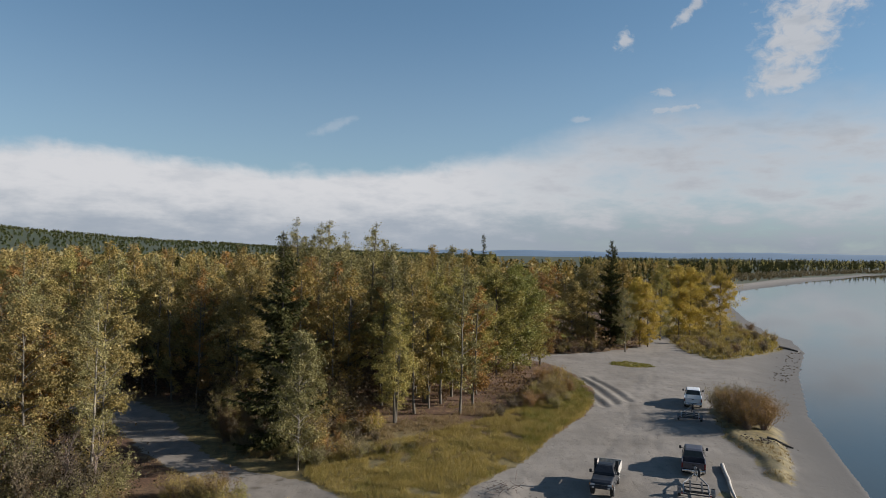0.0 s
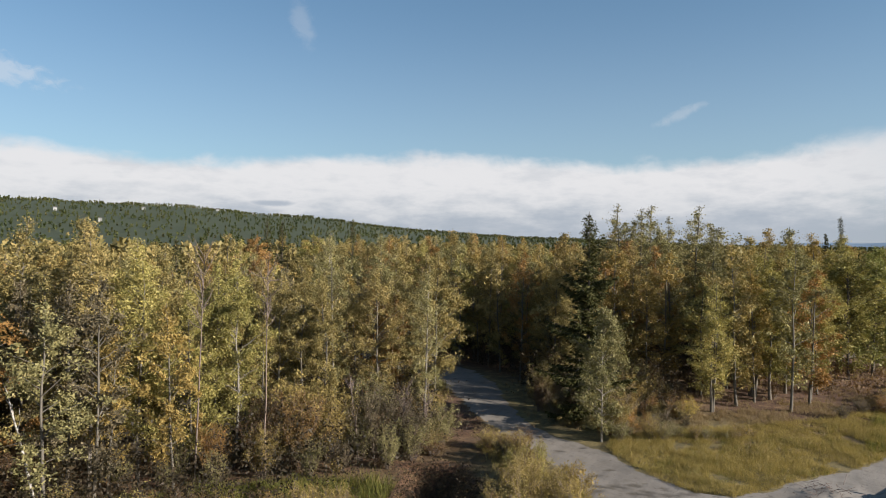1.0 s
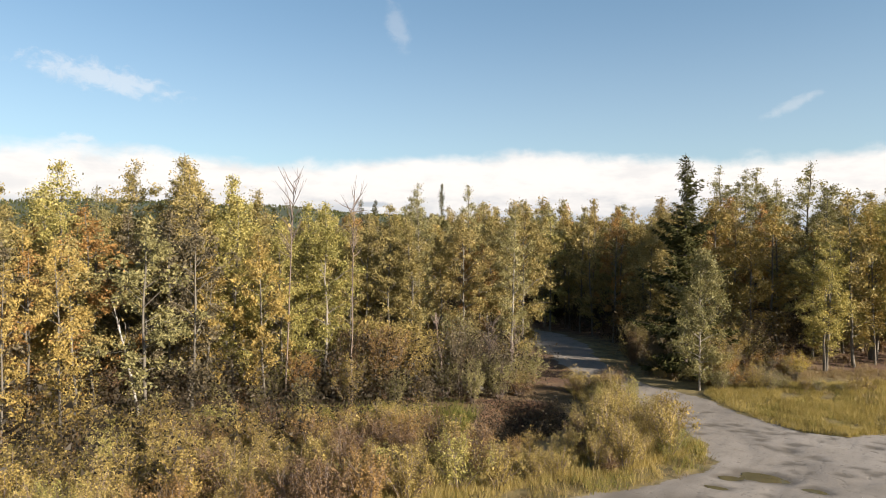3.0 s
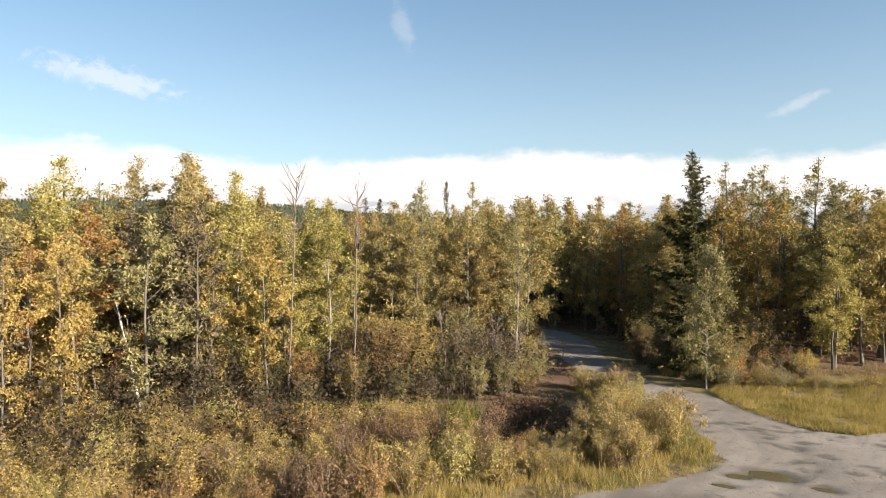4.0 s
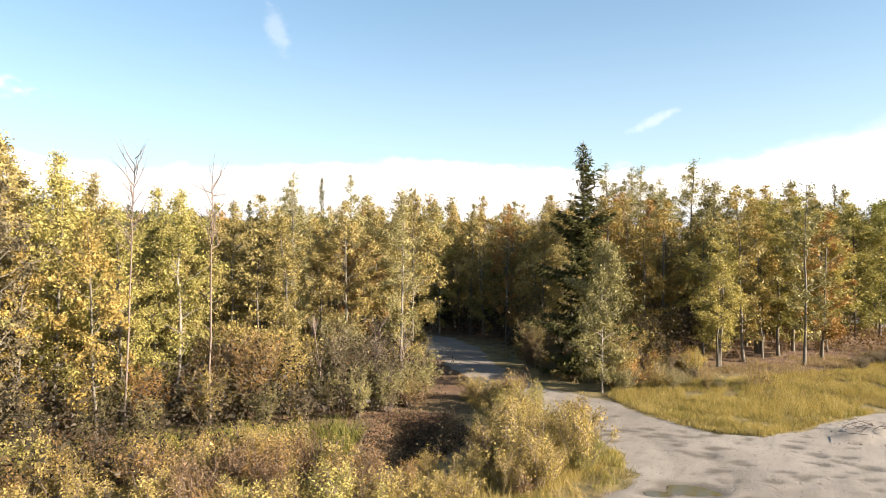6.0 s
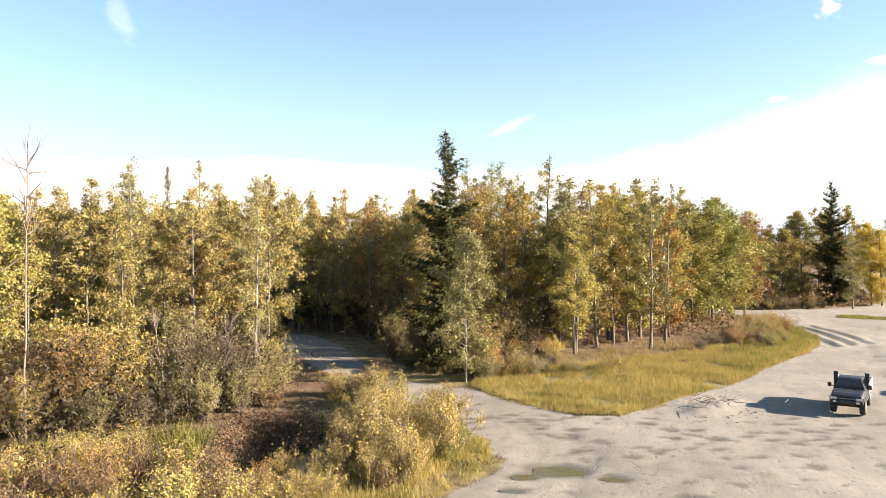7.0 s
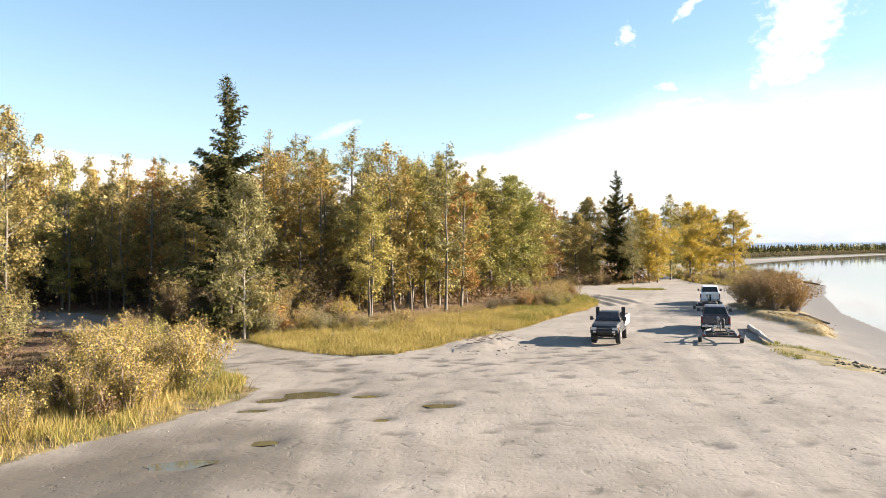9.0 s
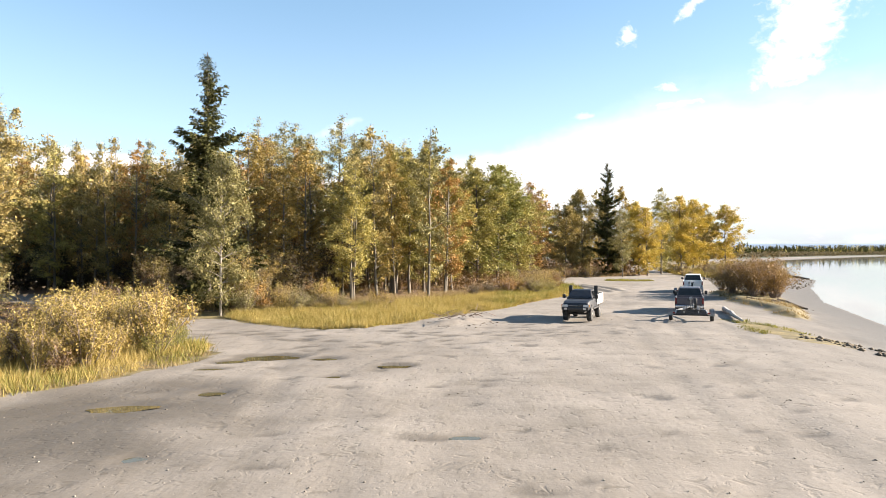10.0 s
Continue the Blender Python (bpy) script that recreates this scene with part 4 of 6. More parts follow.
fill(NORTH, (-75, 30, 114, 146), 4.0, 56, 12.0, 16.0, MIX, WOODLAND, DEEP, 2.0, "trees of the northern wood")

# dark spruces added inside the wood on either side of the side road, to deepen its shade
for k in range(14):
    x, y = rt.uniform(-62, -20), rt.uniform(58, 104)
    a, b = np.array([x]), np.array([y])
    if inside(ISLAND, a, b)[0] and to_line(ISLAND + ISLAND[:1], a, b)[0][0] > 1.2 or inside(WEST, a, b)[0] and to_line(WEST + WEST[:1], a, b)[0][0] > 1.5:
        tree(SPRUCE_FAR, x, y, rt.uniform(6, 11.5), NEEDLE, "young dark spruce added to deepen the wood's shade", k, category="spruce", wide=1.4, group="spruces inside the wood")

# shrubs: along the side road and the wood's edge, and in the brush field
rs = random.Random(9)


def shrubs(sources, spots, colors, low, high, label, group, category="shrub", wide=(0.85, 1.3)):
    for x, y in spots:
        plant(rs.choice(sources), x, y, rs.uniform(low, high), LEAF[rs.choice(colors)], label, category, group, wide=rs.uniform(*wide))


def scatter(region, box, count, gap, keep_off=0.3):
    out = []
    for _ in range(count * 20):
        if len(out) >= count:
            break
        x, y = rs.uniform(box[0], box[1]), rs.uniform(box[2], box[3])
        a, b = np.array([x]), np.array([y])
        if inside(region, a, b)[0] and to_line(region + region[:1], a, b)[0][0] > keep_off and all((x - p) ** 2 + (y - q) ** 2 > gap * gap for p, q in out):
            out.append((x, y))
    return out


FIELD = [(-8.2, 35.0), (-9.4, 37.4), (-13.4, 41.4), (-17.6, 45.2), (-19.5, 44.0), (-16.0, 40.5), (-13.4, 36.0), (-13.4, 31.0), (-15.5, 28.0), (-21, 29.5), (-26, 26.5), (-30, 21.0), (-33, 16.5), (-31, 10.0), (-22, 10), (-17, 17), (-13.5, 23.5), (-11.6, 27.0), (-9.4, 30)]
EDGE = [(-25, 47), (-21.5, 44.5), (-20.2, 40), (-22, 36), (-25, 32.5), (-29, 28.5), (-32, 24), (-35, 18.5), (-38, 14), (-46, 12), (-43, 22), (-38, 28), (-33, 35), (-28, 42), (-27, 48)]
shrubs(FIELD_BRUSH, scatter(FIELD, (-34, -7, 9, 46), 140, 1.1), ["brush", "brush", "gold", "willow", "brush", "lime", "rust", "brush"], 1.4, 2.9, "willow shrub with yellow and rusty autumn leaves", "shrubs of the brush field")
shrubs(LOW_BRUSH, scatter(FIELD, (-34, -7, 9, 46), 50, 1.3), ["rust", "brush", "lime", "drab"], 0.8, 1.4, "low shrub with rusty leaves", "shrubs of the brush field")
shrubs(TALL_BRUSH, scatter(EDGE, (-46, -20, 12, 48), 52, 1.8), ["drab", "brush", "rust", "sage", "mixed"], 1.9, 3.8, "tall grey-brown half-bare willow shrub", "shrubs at the wood's edge")
shrubs(LOW_BRUSH, scatter(EDGE, (-46, -20, 12, 48), 46, 1.4), ["rust", "drab", "rust", "brush"], 0.9, 1.9, "low russet shrub under the birches", "shrubs at the wood's edge")
for x, y, h, c in [(-26.5, 36.4, 5.8, "brush"), (-28.4, 35.4, 6.4, "brush"), (-29.2, 33.6, 5.4, "rust"), (-27.2, 34.2, 5.2, "willow"), (-22.6, 39.6, 4.6, "drab"), (-24.4, 38.6, 5.2, "drab"), (-25.6, 40.0, 6.0, "sage"), (-21.6, 42.6, 3.6, "sage"), (-30.6, 30.0, 3.6, "orange")]:
    shrubs(TALL_BRUSH, [(x, y)], [c], h, h + 0.2, "tall grey-brown half-bare willow shrub", "shrubs at the wood's edge")
# under the island's trees and round its edge
UNDER = [(-11, 50.5), (-15.5, 51.5), (-19.5, 55), (-23, 61), (-26, 70), (-22, 78), (-12, 70), (-8.5, 62), (-6.5, 58), (-9.5, 54)]
shrubs(LOW_BRUSH, scatter(UNDER, (-28, -6, 50, 80), 90, 1.0), ["rust", "orange", "drab", "mixed"], 0.9, 2.2, "russet undergrowth shrub beneath the trees", "undergrowth of the island")
shrubs(TALL_BRUSH, scatter(UNDER, (-28, -11, 50, 80), 30, 1.8), ["mixed", "drab", "gold", "rust"], 2.4, 4.6, "olive leafy sapling beneath the birches", "undergrowth of the island")
UNDER2 = [(-8, 62), (-2, 70), (4, 82), (9, 92), (6, 100), (-10, 100), (-22, 90), (-18, 74)]
shrubs(LOW_BRUSH, scatter(UNDER2, (-22, 10, 60, 102), 44, 1.8), ["rust", "rust", "orange", "brush"], 0.7, 1.6, "russet undergrowth shrub beneath the trees", "undergrowth of the island")
for x, y, h, c in [(-9.0, 59.6, 2.6, "orange"), (-8.2, 60.4, 2.2, "yellow"), (6.2, 73.2, 2.0, "gold"), (7.6, 75.4, 2.3, "brush"), (9.2, 77.6, 2.4, "brush"), (10.6, 80.6, 2.2, "orange"), (8.8, 70.6, 1.6, "lime"), (10.4, 73.4, 1.5, "lime"), (9.6, 84.5, 2.4, "orange"), (11.0, 87, 2.0, "brush"),
                   (3.0, 66.5, 1.5, "drab"), (4.4, 70.0, 1.7, "drab"), (-8.9, 36.2, 1.3, "green"), (-9.6, 37.0, 1.4, "green"), (-8.6, 35.0, 1.1, "green"), (-9.0, 34.0, 1.3, "green")]:
    shrubs(BRUSH, [(x, y)], [c], h, h + 0.1, "bushy autumn shrub at the meadow's edge", "shrubs at the meadow's edge")
# the big rusty willow on the bank, built of several shrubs grown together
for x, y, h, c in [(24.6, 63.0, 3.3, "willow"), (26.4, 63.6, 3.4, "willow"), (25.6, 66.0, 3.8, "willow"), (27.6, 65.6, 3.2, "willow"), (24.4, 66.8, 3.3, "willow"), (26.6, 68.6, 3.4, "drab"), (24.8, 70.0, 2.8, "brush"), (26.2, 71.6, 2.6, "drab"), (23.8, 64.8, 2.6, "willow"), (26.2, 65.0, 3.6, "willow")]:
    shrubs(WILLOW, [(x, y)], [c], h, h + 0.1, "rusty orange willow bush on the river bank", "willows on the bank", wide=(1.15, 1.4))
shrubs(BRUSH, scatter(POINT, (35, 64, 104, 160), 46, 1.9), ["brush", "drab", "rust", "sage", "lime"], 1.1, 2.6, "low willow bush on the wooded point", "willows on the point")
shrubs(BRUSH, scatter([(11.5, 107), (19, 109), (24, 112), (22, 116), (8, 112), (2, 110)], (2, 24, 106, 116), 26, 1.3), ["rust", "rust", "drab", "brush"], 1.2, 2.2, "russet shrub along the back road", "shrubs along the back road")

# olive and gold shrubs where the meadow runs up to the trees
for k in range(13):
    x, y = -11.4 + 8.6 * k / 12 + rs.uniform(-0.5, 0.5), 50.2 + 6.6 * k / 12 + rs.uniform(-0.6, 0.9)
    shrubs(BRUSH, [(x, y)], ["brush", "sage", "lime", "gold", "brush"], 0.8, 2.5, "bushy autumn shrub at the meadow's edge", "shrubs at the meadow's edge")

# shrubs and weeds where the meadow climbs to the back road
SLOPE = [(5.0, 69.5), (8.8, 71.5), (12.2, 79), (12.6, 87), (8.6, 85), (6, 76)]
shrubs(BRUSH, scatter(SLOPE, (4, 14, 68, 88), 34, 0.9, 0.2), ["brush", "gold", "drab", "lime", "orange", "brush"], 1.1, 2.3, "bushy autumn shrub at the meadow's edge", "shrubs at the meadow's edge")

# ---- far woods, meadow grass ----


def rough_trees(r, spots, heights, conifer_share, cards, size):
    """Far trees joined in one mesh: clumps of leaf sprays, pointed for conifers, which come second."""
    out = {"broad": [], "pointed": []}
    around = np.array(spots)
    for (x, y), h, z in zip(spots, heights, ground_height(around[:, 0], around[:, 1])):
        n = cards
        if r.random() < conifer_share:
            g = r.random(n) ** 1.4
            a, rad = r.uniform(0, 2 * np.pi, n), (1 - g) * h * 0.19 * r.uniform(0.3, 1.1, n)
            p = np.stack([x + np.cos(a) * rad, y + np.sin(a) * rad, z + h * (0.04 + 0.96 * g)], 1)
            out["pointed"].append(p)
        else:
            g = r.random(n)
            a, rad = r.uniform(0, 2 * np.pi, n), np.sin(np.pi * (0.12 + 0.85 * g)) ** 0.6 * h * 0.17 * r.uniform(0.4, 1.15, n)
            p = np.stack([x + np.cos(a) * rad, y + np.sin(a) * rad, z + h * (0.2 + 0.8 * g)], 1)
            out["broad"].append(p)
    made = []
    for key in ("broad", "pointed"):
        made.append(leaves(r, np.concatenate(out[key]), size, 0.6, 0.7, 0.3) if out[key] else None)
    return made


def far_wood(name, label, spots, heights, share, cards, size, broad_mat, seed):
    r = np.random.default_rng(seed)
    pieces = rough_trees(r, spots, heights, share, cards, size)
    for piece, mat, what in zip(pieces, (broad_mat, NEEDLE), ("", "_spruces")):
        if piece:
            tagged(new(name + what, mesh_from(name + what, piece[0], piece[1], mat)), label, "woods", kind="stuff")


def strew(r, count, test):
    out = []
    while len(out) < count:
        p = test(r)
        if p is not None:
            out.append(p)
    return out


def behind_west(r):
    a, d = radians(r.uniform(-82, 2)), r.uniform(112, 420)
    x, y = d * math.sin(a), d * math.cos(a)
    return (x, y) if (y > 150 or x < -92) else None


def far_north(r):
    a, d = radians(r.uniform(-20, 34)), r.uniform(170, 640)
    x, y = d * math.sin(a), d * math.cos(a)
    ax, ay = np.array([x]), np.array([y])
    dist, side = to_line(SHORE, ax, ay)
    return (x, y) if dist[0] * side[0] > (14 if d < 330 else 45) else None


def hillside(r):
    a, d = radians(r.uniform(-85, 3)), 640 + 1650 * r.random() ** 0.75
    return (d * math.sin(a), d * math.cos(a))


def far_bank(r):
    a, d = radians(r.uniform(10, 38)), r.uniform(480, 1700)
    x, y = d * math.sin(a), d * math.cos(a)
    ax, ay = np.array([x]), np.array([y])
    dist, side = to_line(SHORE, ax, ay)
    return (x, y) if dist[0] * side[0] > 70 else None


rf = np.random.default_rng(21)
spots = strew(rf, 900, behind_west)
far_wood("birch_wood", "autumn birch wood reaching back to the hills", spots, rf.uniform(11.0, 15.5, len(spots)), 0.13, 120, 0.95, LEAF["mixed"], 22)
spots = strew(rf, 520, far_north)
far_wood("north_wood", "autumn wood along the river upstream", spots, rf.uniform(9, 14, len(spots)), 0.35, 110, 0.85, LEAF["gold"], 23)
spots = strew(rf, 4600, hillside)
far_wood("hill_wood", "green wooded hillside far off", spots, rf.uniform(5, 9, len(spots)), 0.12, 22, 2.6, HILL_LEAF, 24)


def ridge_top(r):
    a, d = radians(r.uniform(-85, 3)), r.uniform(2150, 2850)
    return (d * math.sin(a), d * math.cos(a))


spots = strew(rf, 2600, ridge_top)
far_wood("ridge_wood", "dark spruce along the ridge of the hill", spots, rf.uniform(6, 10, len(spots)), 0.8, 20, 3.0, HILL_LEAF, 28)
spots = strew(rf, 2600, far_bank)
far_wood("far_bank_wood", "dark spruce wood on the far river bank", spots, 4.0 + 8.5 * rf.random(len(spots)) ** 1.3, 0.85, 50, 1.1, LEAF["lime"], 25)


def low_brush(r):
    x, y = r.uniform(90, 560), r.uniform(250, 900)
    ax, ay = np.array([x]), np.array([y])
    dist, side = to_line(SHORE, ax, ay)
    d = dist[0] * side[0]
    return (x, y) if 24 < d < 70 else None


spots = strew(rf, 900, low_brush)
far_wood("bank_brush", "low russet brush behind the far sandbar", spots, rf.uniform(1.5, 4.5, len(spots)), 0.0, 26, 0.9, LEAF["drab"], 26)


def blades(r, spots, height, width, bend=0.35, per=1):
    """Grass: a leaning blade at each place."""
    p = np.asarray(spots)
    n = len(p)
    a = r.uniform(0, 2 * np.pi, n)
    side = np.stack([np.cos(a), np.sin(a), np.zeros(n)], 1)
    tip = r.normal(0, bend, (n, 3)) * [1, 1, 0] + [0, 0, 1]
    h = (height * np.exp(r.normal(0, 0.25, n)))[:, None]
    w = (width * r.uniform(0.6, 1.3, n))[:, None]
    base = p - [0, 0, 0.02]
    verts = np.stack([base - side * w * 0.5, base + side * w * 0.5, base + tip * h * [1, 1, 0.95]], 1).reshape(-1, 3)
    return verts, np.arange(3 * n).reshape(n, 3)


def sward(name, label, region, box, count, height, width, mat, seed, keep_off=0.1, patchy=0.0, tuft=7, rag=0.0):
    """Grass in tufts over a stretch of the plan, as one mesh."""
    r = np.random.default_rng(seed)
    x, y = r.uniform(box[0], box[1], count * 3), r.uniform(box[2], box[3], count * 3)
    d, _ = to_line(region + region[:1], x, y)
    ok = inside(region, x, y) & (d > keep_off + rag * (0.5 + 0.5 * wobble(x, y, 1.3, seed)))
    if patchy:
        ok &= wobble(x, y, 0.7, seed) > patchy - 1
    x, y = x[ok][:count], y[ok][:count]
    x, y = np.repeat(x, tuft) + r.normal(0, 0.09, len(x) * tuft), np.repeat(y, tuft) + r.normal(0, 0.09, len(y) * tuft)
    p = np.stack([x, y, ground_height(x, y)], 1)
    v, f = blades(r, p, height * (0.8 + 0.3 * wobble(x, y, 0.9, seed + 1) + 0.25 * wobble(x, y, 2.7, seed + 2)), width)
    tagged(new(name, mesh_from(name, v, f, mat)), label, "grass", kind="stuff")


MEADOW = [(-11.6, 48.2), (-8.2, 44.9), (-5.2, 42.9), (-2.4, 43.2), (-1.0, 45.2), (0.6, 48.2), (4.0, 53.2), (6.6, 59.2), (11.0, 67.6), (13.4, 74), (11, 78), (6, 72), (1, 65), (-4, 60), (-9, 56), (-12, 51.5)]
sward("meadow_grass", "tall golden autumn grass of the roadside meadow", MEADOW, (-13, 14, 42, 79), 21000, 0.40, 0.016, GRASS, 1, patchy=0.3)
sward("meadow_fringe", "short green and yellow grass along the meadow's edge", MEADOW, (-13, 14, 42, 79), 2600, 0.38, 0.022, GRASS_GREEN, 2, 0.0, 1.0)
sward("island_grass", "dry grass and weeds under the island's trees", ISLAND, (-30, 15, 52, 104), 5000, 0.34, 0.035, GRASS_DRY, 3, 0.4, 0.8)
sward("thatch_grass", "pale pinkish dry grass along the foot of the trees", [(-10.5, 52.5), (-8, 55), (-3.5, 59), (1.5, 64), (6.5, 71), (10.5, 77.5), (9, 82), (3, 76), (-3, 69), (-8, 63), (-11, 57)], (-12, 12, 52, 83), 5200, 0.42, 0.022, GRASS_DRY, 13, 0.0, 0.9, rag=0.8)
sward("slope_grass", "green grass and weeds beside the lot", [(4.0, 55), (7, 60.5), (11.0, 68.6), (13.6, 75), (14.2, 84), (12.8, 92), (9.5, 88), (8, 78), (5, 68)], (3, 15, 54, 93), 2600, 0.45, 0.035, GRASS_GREEN, 4)
sward("field_grass", "yellow and green grass among the brush", FIELD, (-34, -7, 9, 46), 8000, 0.55, 0.022, GRASS, 5, 0.0, tuft=8)
sward("reed_grass", "tall bright green grass at the foot of the wood", [(-33, 17), (-30, 22), (-27, 26.6), (-22, 30), (-18.5, 31), (-20, 34.5), (-25, 33), (-29, 28.6), (-33, 23), (-36, 17)], (-37, -17, 16, 35), 2600, 0.8, 0.035, GRASS_GREEN, 6)
sward("verge_grass", "trampled dry grass along the shrubs", WEST, (-34, -6, 10, 52), 7000, 0.20, 0.02, GRASS_DRY, 7, 0.0, 0.9)
ROADSIDE = [(-6.9, 33.4), (-7.4, 31.2), (-8.6, 28.6), (-10.4, 25.8), (-13.5, 21.5), (-18, 14), (-22, 15), (-16.5, 22.5), (-12.6, 27.5), (-10.2, 31), (-9.2, 34.5), (-9.4, 38.2), (-8.1, 37.5), (-7.1, 35.2)]
sward("roadside_grass", "yellow grass along the edge of the lot", ROADSIDE, (-23, -6, 13, 39), 3600, 0.34, 0.02, GRASS, 14, 0.0, 0.4, rag=0.5)
sward("roadside_weeds", "green weeds along the edge of the lot", ROADSIDE, (-23, -6, 13, 39), 1300, 0.42, 0.024, GRASS_GREEN, 15, 0.1, 0.8)
sward("bank_grass", "tufts of dry grass on the river bank", BUSHY, (20, 30, 49, 75), 700, 0.26, 0.022, GRASS_DRY, 8, 0.2, 1.0)
sward("verge_tufts", "patch of olive grass at the top of the beach", VERGE, (15, 19, 37, 48), 360, 0.15, 0.03, GRASS_GREEN, 9, 0.2, 1.0)
sward("point_grass", "dry yellow grass on the wooded point", POINT, (35, 64, 104, 150), 2600, 0.6, 0.09, GRASS, 10, 0.2)
sward("scrap_grass", "small patch of grass in the gravel", SCRAP, (20, 27, 96, 103), 800, 0.2, 0.035, GRASS_GREEN, 11, 0.2)
sward("north_grass", "dry grass under the northern wood", NORTH, (-20, 34, 108, 132), 2200, 0.4, 0.09, GRASS_DRY, 12, 0.2)


def thicket(name, label, region, box, count, tall, mat, seed, keep_off=1.5, per=40, size=0.17):
    """Undergrowth: low leaf clouds about many feet, joined."""
    r = np.random.default_rng(seed)
    x, y = r.uniform(box[0], box[1], count * 4), r.uniform(box[2], box[3], count * 4)
    d, _ = to_line(region + region[:1], x, y)
    ok = inside(region, x, y) & (d > keep_off)
    x, y = x[ok][:count], y[ok][:count]
    h = tall * r.uniform(0.4, 1.2, len(x))
    base = np.stack([x, y, ground_height(x, y)], 1)
    p = np.repeat(base, per, 0) + r.normal(0, 1, (len(x) * per, 3)) * [0.5, 0.5, 0]
    p[:, 2] += np.repeat(h, per) * r.random(len(p)) ** 0.8
    v, f = leaves(r, p, size, 0.0)
    tagged(new(name, mesh_from(name, v, f, mat)), label, "undergrowth", kind="stuff")


# leaves in the shade tones: darkness of the wood's inside painted as colour
thicket("west_undergrowth", "tangled undergrowth of the western wood, shade painted into its leaves", WEST, (-62, -21, 12, 74), 1900, 4.2, LEAF["shade"], 1, 3.2, 60, 0.12)
thicket("island_undergrowth", "brown undergrowth between the roads, darkened as if in shade", ISLAND, (-62, -9, 60, 112), 2100, 4.6, LEAF["shade"], 2, 2.5, 60, 0.12)
thicket("island_saplings", "russet saplings under the island's trees", ISLAND, (-9, 8, 76, 106), 160, 1.6, LEAF["rust"], 3, 2.0)
thicket("north_undergrowth", "brown undergrowth of the northern wood", NORTH, (-60, 34, 113, 150), 600, 2.6, LEAF["rust"], 4, 1.5, 30, 0.34)
thicket("back_undergrowth", "undergrowth deep in the wood, coloured dark for shade", ISLAND, (-95, -40, 74, 112), 500, 3.6, LEAF["shade"], 5, 1.0, 30, 0.3)
thicket("hollow_brambles", "reddish twigs and dead leaves in the hollow, darkened for shade", HOLLOW, (-23, -14, 30, 41), 420, 0.8, LEAF["shade"], 6, 0.2, 40, 0.07)


# the low hills far beyond the river; the haze before them is painted as blue
HAZE_BLUE = mottled("far_hill_haze", (0.11, 0.18, 0.26), (0.14, 0.21, 0.29), 0.002, 0.9, relief=0.0)
az = np.linspace(-6, 75, 160)
crest = 0.40 + 0.09 * wobble(az, az * 0, 0.35, 2.0) + 0.035 * wobble(az, az * 0, 1.1, 5.0)
ridge = []
for reach, share in ((3050, -0.2), (3300, 0.45), (3550, 0.85), (3700, 1.0), (3850, -0.3)):
    up = np.where(share > 0, 15.0 * share + 3700 * np.tan(np.radians(crest)) * share, -12.0)
    ridge.append(np.stack([reach * np.sin(np.radians(az)), reach * np.cos(np.radians(az)), up], 1))
ridge = np.array(ridge)
n_row, n_col = ridge.shape[:2]
cell = np.arange(n_row * n_col).reshape(n_row, n_col)
tagged(new("backdrop", mesh_from("backdrop", ridge.reshape(-1, 3), np.stack([cell[:-1, :-1], cell[:-1, 1:], cell[1:, 1:], cell[1:, :-1]], -1).reshape(-1, 4), HAZE_BLUE, smooth=True)), "low hills far beyond the river, haze painted as blue", "hills", kind="structure")

# ---- vehicles ----


def paint_material(name, tone, rough=0.3, metal=0.2, dusty=0.35):
    """Car paint with road dust."""
    m, t, b = material(name, rough, metal)
    p = place(t)
    dust = calc(t, "MULTIPLY", ramp_between(t, noise_at(t, p, 2.2, 6, 0.65), 0.35, 0.75), dusty)
    wire(t, b.inputs["Base Color"], mix_color(t, dust, tone, (0.30, 0.265, 0.21)))
    wire(t, b.inputs["Roughness"], calc(t, "MULTIPLY_ADD", dust, 0.5, rough))
    return m


PAINT_NAVY = paint_material("dark_blue_paint", (0.012, 0.014, 0.019), 0.42, 0.0, 0.10)
PAINT_GREY = paint_material("graphite_paint", (0.06, 0.055, 0.07), 0.3, 0.2, 0.2)
PAINT_WHITE = paint_material("white_paint", (0.74, 0.75, 0.76), 0.3, 0.0, 0.12)
RUBBER = mottled("tyre_rubber", (0.018, 0.018, 0.018), (0.05, 0.047, 0.043), 9, 0.85)
PLASTIC = mottled("black_plastic", (0.015, 0.015, 0.016), (0.035, 0.034, 0.033), 8, 0.6)
STEEL = mottled("galvanised_steel", (0.20, 0.205, 0.21), (0.36, 0.36, 0.355), 7, 0.5, 0.6)
CHROME = mottled("bright_metal", (0.55, 0.55, 0.55), (0.7, 0.7, 0.7), 6, 0.22, 0.9, 0.0)
DULL_RIM = mottled("dusty_rim", (0.16, 0.155, 0.15), (0.3, 0.29, 0.28), 9, 0.5, 0.5)
LAMP_CLEAR = mottled("headlamp_glass", (0.5, 0.5, 0.5), (0.66, 0.66, 0.64), 12, 0.15, 0.3, 0.0)
LAMP_RED = mottled("tail_lamp", (0.11, 0.012, 0.012), (0.18, 0.02, 0.02), 12, 0.25, 0.0, 0.0)
GLASS = mottled("tinted_glass", (0.010, 0.012, 0.014), (0.02, 0.022, 0.024), 3, 0.12, 0.0, 0.0)
GLASS.node_tree.nodes["Principled BSDF"].inputs["Specular IOR Level"].default_value = 0.3
PLYWOOD = mottled("grey_boards", (0.3, 0.28, 0.25), (0.5, 0.47, 0.42), 5, 0.8)
